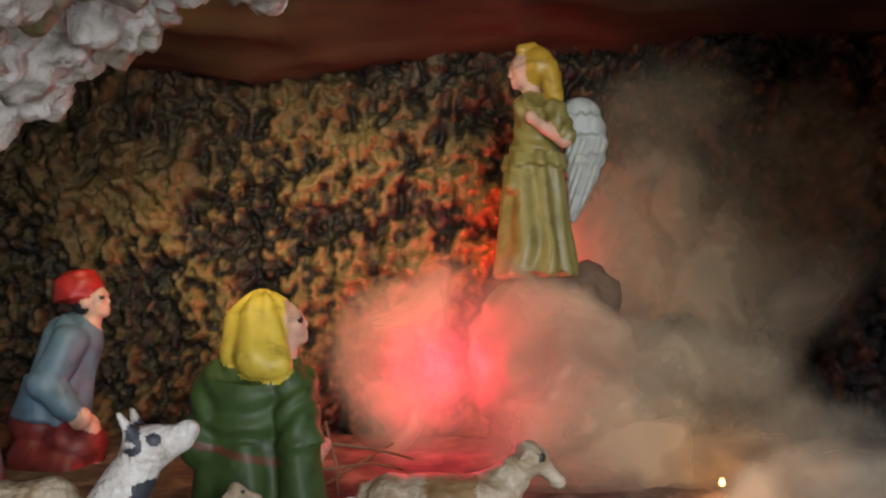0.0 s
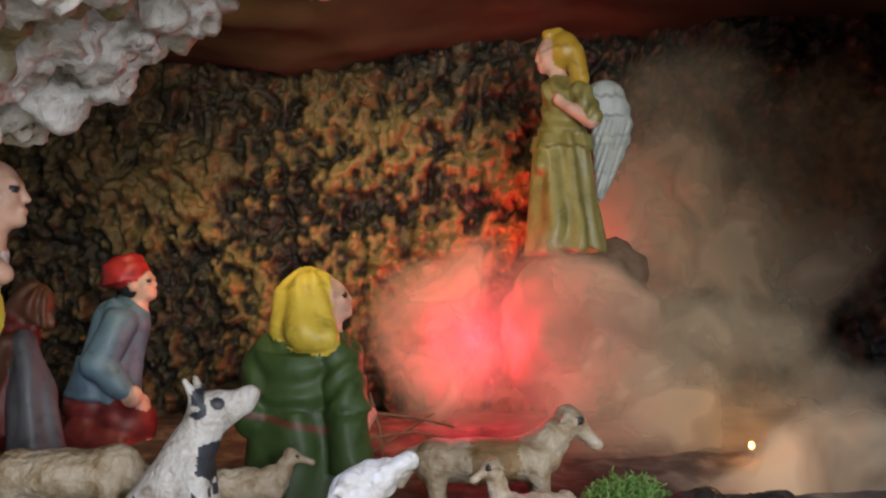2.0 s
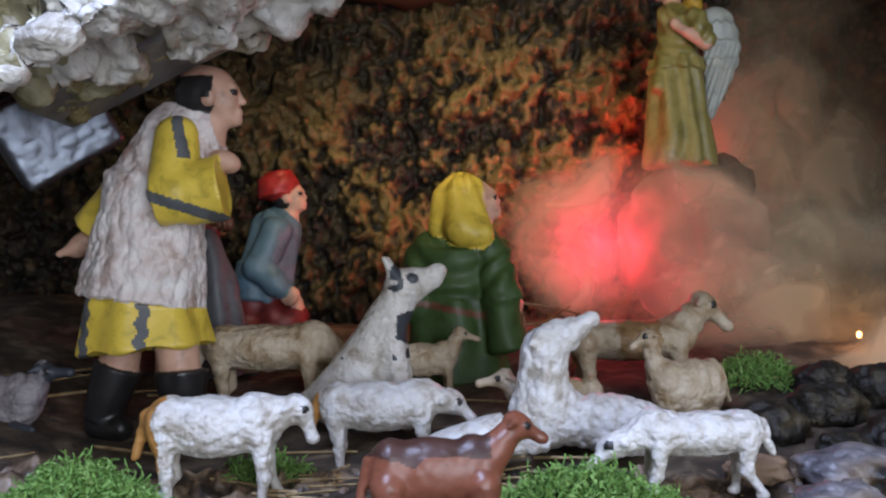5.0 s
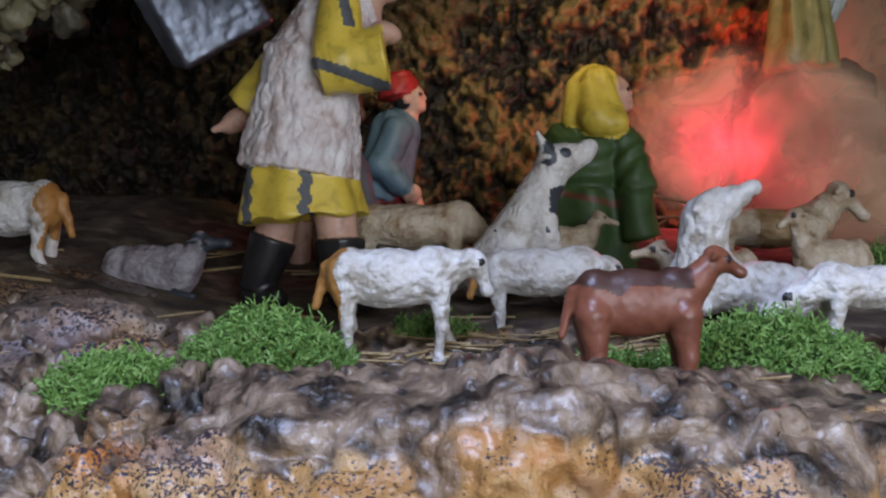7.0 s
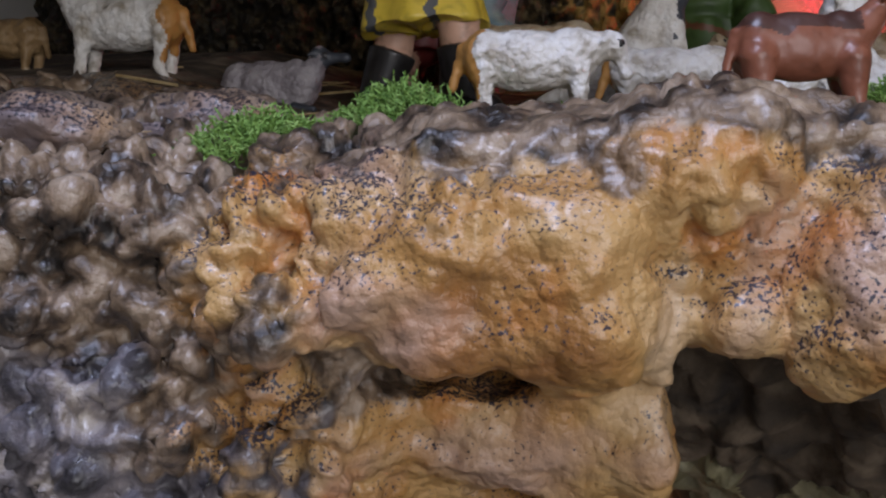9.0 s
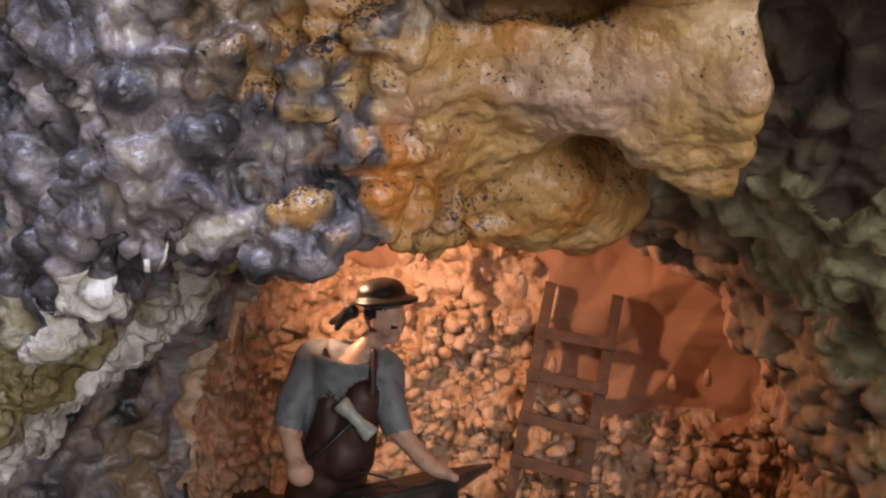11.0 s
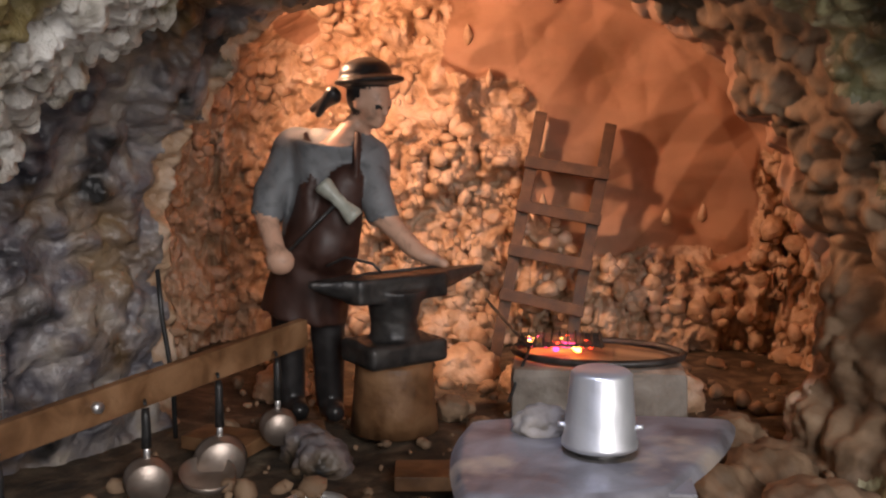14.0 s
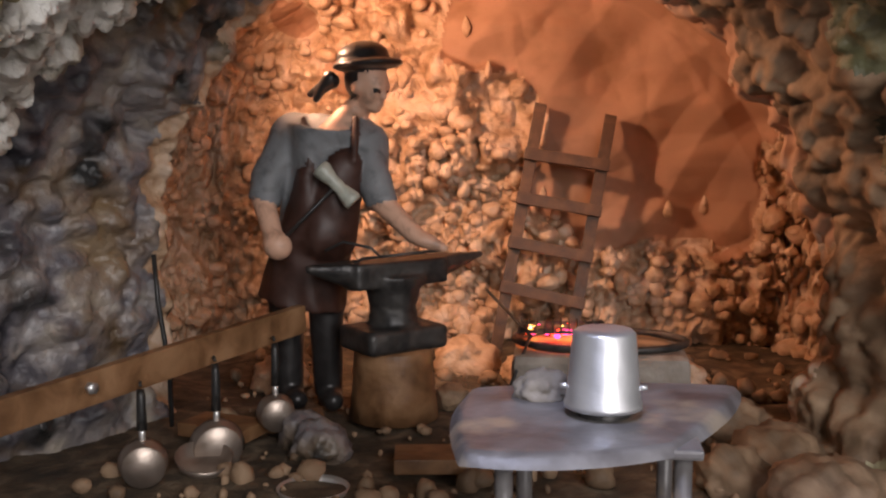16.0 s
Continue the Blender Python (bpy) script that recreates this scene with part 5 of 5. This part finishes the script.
def saucepan(x, y, z, r, ln, turn):
    pan = tagged(new("saucepan"), "small steel saucepan hanging by a black handle", "saucepan", "hanging saucepans")
    pan.matrix_world = pose(x, y, z, 0, 0, turn)
    part("bowl", lathe("bowl", [(0, 0.016), (r * 0.86, 0.016), (r * 0.93, 0.014), (r, 0.0), (r * 1.06, -0.001), (r * 0.97, 0.001), (r * 0.9, 0.013), (0, 0.0145)], M_PAN, 32), pan, m=pose(0, 0, -ln - r, 90, 0, 0))
    part("neck", tube("neck", [(0, 0, -ln - 0.004), (0, -0.002, -ln + 0.012)], 0.003, M_ALU), pan)
    part("handle", tube("handle", [(0, -0.002, -ln + 0.01), (0, -0.003, -ln * 0.5), (0, -0.002, -0.004), (0, 0, 0.003)], 0.0048, M_BLACKPLASTIC, 10, 0.0036), pan)
    part("hook", tube("hook", [(0, 0, 0.006), (0, 0.006, 0.008), (0, 0.014, 0.006)], 0.0016, M_IRON), pan)
    return pan


for off, r, ln in ((-0.075, 0.02, 0.05), (0.068, 0.021, 0.043), (0.155, 0.025, 0.052), (0.235, 0.019, 0.05)):
    q = RAIL @ Vector((off, -0.021, -0.012))
    saucepan(q.x, q.y, q.z, r, ln, 25)
bucket = tagged(new("bucket", lathe("bucket", [(0, 0), (0.024, 0), (0.031, 0.038), (0.0325, 0.04), (0.031, 0.041), (0.029, 0.036), (0.023, 0.003), (0, 0.003)], M_ALU, 36)), "open aluminium bucket on the ground", "bucket")
bucket.location = (-0.59, 0.72, 0.397)
pan2 = tagged(new("flat_pan", lathe("flat_pan", [(0, 0), (0.022, 0), (0.027, 0.012), (0.0255, 0.012), (0.021, 0.002), (0, 0.002)], M_PAN, 30)), "shallow steel pan lying on the ground", "pan")
pan2.matrix_world = pose(-0.705, 0.76, 0.437, 15, 10, 0)
cable = tagged(new("cable", tube("cable", [(-0.80, 0.885, 0.62), (-0.797, 0.885, 0.57), (-0.785, 0.88, 0.5), (-0.78, 0.87, 0.44)], 0.0028, M_BLACKPLASTIC)), "black electric cable hanging down the rock", "cable")
for x, y, z, w, d, t in ((-0.655, 0.9, 0.438, 0.06, 0.04, 20), (-0.72, 0.86, 0.44, 0.08, 0.05, -15), (-0.47, 0.8, 0.437, 0.12, 0.05, 8)):
    ob = tagged(new("wood_offcut", box_mesh("wood_offcut", (w, d, 0.014), M_WOOD, 0.0015, 0.001)), "rough brown wooden offcut on the ground", "offcut", "wood offcuts")
    ob.matrix_world = pose(x, y, z + 0.004, 0, 0, t)
for i, (x, y, r) in enumerate([(-0.63, 0.86, 0.028), (-0.61, 0.82, 0.03), (-0.5, 1.02, 0.018), (-0.46, 0.95, 0.015), (-0.2, 0.93, 0.04), (-0.17, 0.83, 0.045), (-0.22, 0.78, 0.035), (-0.15, 0.72, 0.05), (-0.24, 1.1, 0.04), (-0.72, 1.08, 0.035), (-0.5, 1.2, 0.04), (-0.42, 1.15, 0.03)]):
    stone(x, y, 0.44, (r, r * 0.9, r * 0.8), 50 + i, M_PILLAR if i < 2 else (M_DARK if i < 8 else M_POPCORN), "lumpy foam rock on the smithy ground", "foam_lump")

rs = np.random.RandomState(31)
V, F, count = [], [], 0
for i in range(420):
    x, y = rs.uniform(-0.8, -0.08), rs.uniform(0.62, 1.3)
    r = 0.002 + 0.009 * rs.rand() ** 2.5
    ball, tri = balls[0 if r < 0.007 else 1]
    V.append(ball * (1 + 0.6 * fbm(ball + i * 2.3, 0.8, 2, i % 5))[:, None] * (r * (0.7 + 0.8 * rs.rand(3))) + (x, y, 0.434 + 0.4 * r))
    F.append(tri + count)
    count += len(ball)
tagged(new("rubble", mesh_of("rubble", np.concatenate(V), np.concatenate(F), [M_DARK])), "brown crumbs of foam and bark on the ground", "rubble", kind="stuff")

netting = tagged(new("wire_netting"), "square galvanised wire netting beside the rock", "netting")
netting.matrix_world = pose(-0.86, 0.62, 0.50, 0, 0, 35)
for k in range(7):
    part("wire", tube("wire", [(0.012 * k - 0.04, 0, 0), (0.012 * k - 0.04, 0.003 * (k % 2), 0.2)], 0.0008, M_WIRE, 5), netting)
for k in range(17):
    part("wire", tube("wire", [(-0.045, 0, 0.012 * k), (0.036, 0.002, 0.012 * k + 0.002)], 0.0008, M_WIRE, 5), netting)

# ---- moss, straw, stones ----
def moss(x, y, z, r, hgt, n, seed):
    rs = np.random.RandomState(seed)
    V, F, k = [], [], 0
    for i in range(n):
        a, d = rs.rand() * 2 * math.pi, math.sqrt(rs.rand())
        base = np.array([math.cos(a) * d * r[0], math.sin(a) * d * r[1], hgt * (1 - d ** 2) * (0.45 + 0.5 * rs.rand())])
        way = np.array([math.cos(a) * d, math.sin(a) * d, 0.35]) + rs.normal(size=3) * 0.8
        for j in range(4):
            way = way / np.linalg.norm(way)
            side = np.cross(way, rs.normal(size=3))
            side = side / (np.linalg.norm(side) + 1e-9) * 0.0010
            tip = base + way * (0.003 + 0.003 * rs.rand())
            up = np.cross(side, way)
            V += [base + side, base - side * 0.5 + up * 0.87, base - side * 0.5 - up * 0.87, tip + side * 0.5, tip - side * 0.5]
            F += [(k, k + 1, k + 4, k + 3), (k + 1, k + 2, k + 4), (k + 2, k, k + 3, k + 4)]
            k += 5
            base = tip
            way = way + rs.normal(size=3) * 1.1
    ob = tagged(new("moss_clump", mesh_of("moss_clump", V, F, [M_MOSS], smooth=False)), "springy clump of bright green reindeer moss", "moss", "moss clumps")
    ob.location = (x, y, z)
    return ob


moss(-0.45, 0.57, 1.232, (0.066, 0.05), 0.05, 2300, 1)
moss(-0.535, 0.5, 1.222, (0.055, 0.045), 0.032, 1400, 2)
moss(-0.61, 0.45, 1.205, (0.018, 0.015), 0.008, 120, 8)
moss(-0.085, 0.545, 1.237, (0.075, 0.045), 0.04, 1900, 3)
moss(0.0, 0.5, 1.232, (0.035, 0.025), 0.016, 500, 4)
moss(0.13, 0.9, 1.295, (0.04, 0.04), 0.03, 700, 5)
moss(-0.33, 0.66, 1.25, (0.03, 0.02), 0.016, 300, 6)
moss(-0.19, 0.53, 1.236, (0.03, 0.02), 0.012, 250, 7)

rs = np.random.RandomState(9)
V, F = [], []
for i in range(150):
    x, y = rs.uniform(-0.37, -0.08), rs.uniform(0.44, 0.66)
    if i > 110:
        x, y = rs.uniform(-0.75, 0.2), rs.uniform(0.5, 0.95)
    a, ln, r = rs.normal(0.2, 0.6), rs.uniform(0.02, 0.09), rs.uniform(0.0006, 0.0016)
    z = ground_z(x, y) + 0.006 + rs.rand() * 0.008
    d = np.array([math.cos(a), math.sin(a), rs.normal(0, 0.06)]) * ln / 2
    s1 = np.cross(d, (0, 0, 1.0))
    s1 = s1 / np.linalg.norm(s1) * r
    c, u, k = np.array([x, y, z]), np.array([0, 0, r]), len(V)
    V += [c - d + s1, c - d + u, c - d - s1, c - d - u, c + d + s1, c + d + u, c + d - s1, c + d - u]
    F += [(k + j, k + (j + 1) % 4, k + 4 + (j + 1) % 4, k + 4 + j) for j in range(4)]
tagged(new("straw", mesh_of("straw", V, F, [M_STRAW], smooth=False)), "scattered dry straw stalks on the ledge", "straw", kind="stuff")


stone(-0.62, 0.62, 1.252, (0.07, 0.05, 0.032), 1, M_ROCK)
stone(-0.73, 0.56, 1.24, (0.07, 0.06, 0.034), 2, M_ROCK)
stone(0.09, 0.55, 1.245, (0.03, 0.03, 0.018), 4, M_PILLAR)
stone(0.13, 0.62, 1.255, (0.04, 0.03, 0.02), 5, M_PILLAR)
stone(0.06, 0.64, 1.255, (0.025, 0.02, 0.012), 6, M_DARK)
for i, (x, y, r) in enumerate([(0.1, 0.74, 0.03), (0.16, 0.78, 0.035), (0.2, 0.7, 0.035), (0.14, 0.68, 0.022), (0.24, 0.84, 0.04), (0.19, 0.86, 0.03), (0.26, 0.74, 0.04), (0.3, 0.65, 0.04)]):
    stone(x, y, ground_z(x, y) + 0.012, (r, r * 0.8, r * 0.7), 10 + i, M_WALL, "lumpy ochre painted foam rock on the ledge", "foam_lump")
stone(0.13, 1.18, 1.455, (0.085, 0.075, 0.1), 30, M_DARK, "dark rock mound under the angel", "rock_mound")

foil = tagged(new("lamp_shade", sculpt("lamp_shade", [("b", (0, 0, 0), (0.052, 0.03, 0.043), 0.008, 0)], [M_FOIL], 0.0025, 0.004, relief=lambda v, w: 0.0008 * fbm(v, 0.04, 3, 3) + 0.0012 * np.abs(vnoise(v, 0.011, 5)))), "crinkled foil shade fixed under the overhang", "lamp shade")
foil.matrix_world = pose(-0.572, 0.81, 1.566, 12, -32, 25)

# twigs beside the hooded shepherd, a broken lamb, a stick
for pts in ([(-0.13, 0.96, 1.385), (-0.06, 0.99, 1.372), (-0.03, 1.0, 1.362)], [(-0.125, 0.97, 1.355), (-0.07, 1.0, 1.358), (-0.04, 1.01, 1.35)], [(-0.115, 0.985, 1.40), (-0.105, 0.99, 1.36), (-0.1, 0.99, 1.31)], [(-0.13, 0.99, 1.33), (-0.05, 1.02, 1.375)]):
    tagged(new("twig", tube("twig", pts, 0.0018, M_WOOD, 6, 0.0012)), "thin dry twig of the camp fire", "twig", "camp fire twigs")
tagged(new("stick", tube("stick", [(-0.352, 0.435, 1.238), (-0.342, 0.41, 1.225), (-0.333, 0.395, 1.215)], 0.0028, M_STRAW, 8)), "short pale stick lying on the rock", "stick")
tagged(new("long_straw", tube("long_straw", [(-0.06, 0.44, 1.225), (0.0, 0.47, 1.236), (0.06, 0.5, 1.245)], 0.0022, M_STRAW, 8)), "long straw stalk lying on the ledge", "straw")
animal("broken_lamb_statue", sculpt("lamb", [("e", (0, 0, 0.02), (0.045, 0.022, 0.018), (0, -14, 0), 0), ("e", (0.02, 0, 0.03), (0.03, 0.02, 0.014), (0, -20, 0), 0)], [M_WOOL], 0.0024, 0.006, post=lambda v: np.stack([np.minimum(v[:, 0], 0.033 + 0.004 * vnoise(v, 0.01, 3)), v[:, 1], v[:, 2]], -1)), -0.17, 0.64, 1.256, 0, "broken white plaster lamb lying on its side")
animal("sheep_statue", beast(0.1, 0.055, (0.46, 0.95), (0.2, -0.03), mats=CREAM, lie=True, seed=12), -0.09, 0.73, 1.268, 180, "cream resting sheep statue beside a white one")
animal("sheep_statue", beast(0.11, 0.08, (0.5, 0.9), (0.15, -0.1), mats=TAN, seed=13), -0.93, 0.85, 1.31, 170, "dull grey-brown sheep statue behind the ram")

# ---- cotton wool smoke ----
FRONT = [((-0.012, 1.459), (0.108, 0.09), 0.95), ((0.03, 1.385), (0.11, 0.036), 0.9), ((0.11, 1.48), (0.09, 0.075), 0.9), ((0.18, 1.43), (0.1, 0.09), 0.8), ((0.27, 1.4), (0.13, 0.085), 0.93), ((0.36, 1.35), (0.18, 0.07), 0.97), ((0.2, 1.335), (0.12, 0.03), 0.6)]
BACK = [((0.2, 1.6), (0.1, 0.12), 0.8), ((0.3, 1.52), (0.17, 0.12), 0.85), ((0.38, 1.6), (0.13, 0.15), 0.8), ((0.27, 1.72), (0.1, 0.11), 0.45), ((0.47, 1.66), (0.08, 0.15), 0.5)]
LOW = [((0.4, 1.3), (0.2, 0.07), 0.9), ((0.27, 1.3), (0.08, 0.035), 0.55)]


def veil(y0, clouds, layers, seed, x0, x1, z0, z1, bow):
    """One thin combed layer of cotton: denser in the middle of its clouds, frayed at their borders."""
    u, v = np.meshgrid(np.linspace(0, 1, 190), np.linspace(0, 1, 160), indexing="ij")
    p = np.stack([x0 + (x1 - x0) * u, y0 + 0 * u, z0 + (z1 - z0) * v], -1)
    p[..., 1] += 0.018 * fbm(p, 0.1, 3, seed) - bow * (v - 0.5)
    q = p + 0.03 * np.stack([vnoise(p, 0.07, seed + 1), 0 * u, vnoise(p, 0.07, seed + 2)], -1) + 0.006 * np.stack([vnoise(p, 0.025, seed + 3), 0 * u, vnoise(p, 0.025, seed + 4)], -1)
    clear = np.ones(u.shape)
    for (cx, cz), (rx, rz), full in clouds:
        r = np.sqrt(((q[..., 0] - cx) / rx) ** 2 + ((q[..., 2] - cz) / rz) ** 2)
        k = np.clip((1.12 - r) / 0.4, 0, 1)
        clear *= 1 - full * k * k * (3 - 2 * k)
    swirl = np.clip(0.62 + 1.5 * fbm(q + 0.02 * np.stack([vnoise(q, 0.05, 71), 0 * u, vnoise(q, 0.05, 72)], -1), 0.075, 4, seed // 10 * 3 + 5), 0.12, 1)
    full = np.clip((1 - clear) * (0.2 + 0.8 * swirl), 0, 0.985)
    alpha = 1 - (1 - full) ** (1.0 / layers)
    edge = np.clip(np.minimum(np.minimum(u, 1 - u), np.minimum(v, 1 - v)) / 0.14, 0, 1)
    i = np.arange(u.size).reshape(u.shape)
    f = np.stack([i[:-1, :-1], i[1:, :-1], i[1:, 1:], i[:-1, 1:]], -1).reshape(-1, 4)
    a = (alpha * edge).ravel()
    f = f[a[f].max(1) > 0.004]
    me = mesh_of("cotton_layer", p.reshape(-1, 3), f, [M_COTTON])
    at = me.attributes.new("fluff", "FLOAT", "POINT")
    at.data.foreach_set("value", a.astype(np.float32))
    return me


cloud = tagged(new("cotton_cloud"), "fluffy cotton wool cloud lit red from inside", "cotton wool")
for k in range(4):
    part("cotton_layer", veil(1.035 + 0.022 * k, FRONT, 4, 3 + k, -0.17, 0.52, 1.27, 1.62, 0.0), cloud)
part("cotton_layer", veil(0.93, LOW, 1, 33, 0.16, 0.6, 1.25, 1.42, 0.0), cloud)
haze = tagged(new("cotton_haze"), "wispy cotton wool drifting up like smoke", "cotton wool")
for k in range(3):
    part("cotton_layer", veil(1.2 + 0.018 * k, BACK, 3, 13 + k, 0.06, 0.6, 1.3, 1.84, 0.0), haze)
bulb = tagged(new("ember_bulb", lathe("ember_bulb", [(0.0, 0.006), (0.002, 0.005), (0.003, 0.002), (0.002, -0.001), (0.0, -0.002)], M_EMBER, 12)), "tiny glowing orange bulb in the cotton", "bulb")
bulb.location = (0.281, 1.02, 1.334)
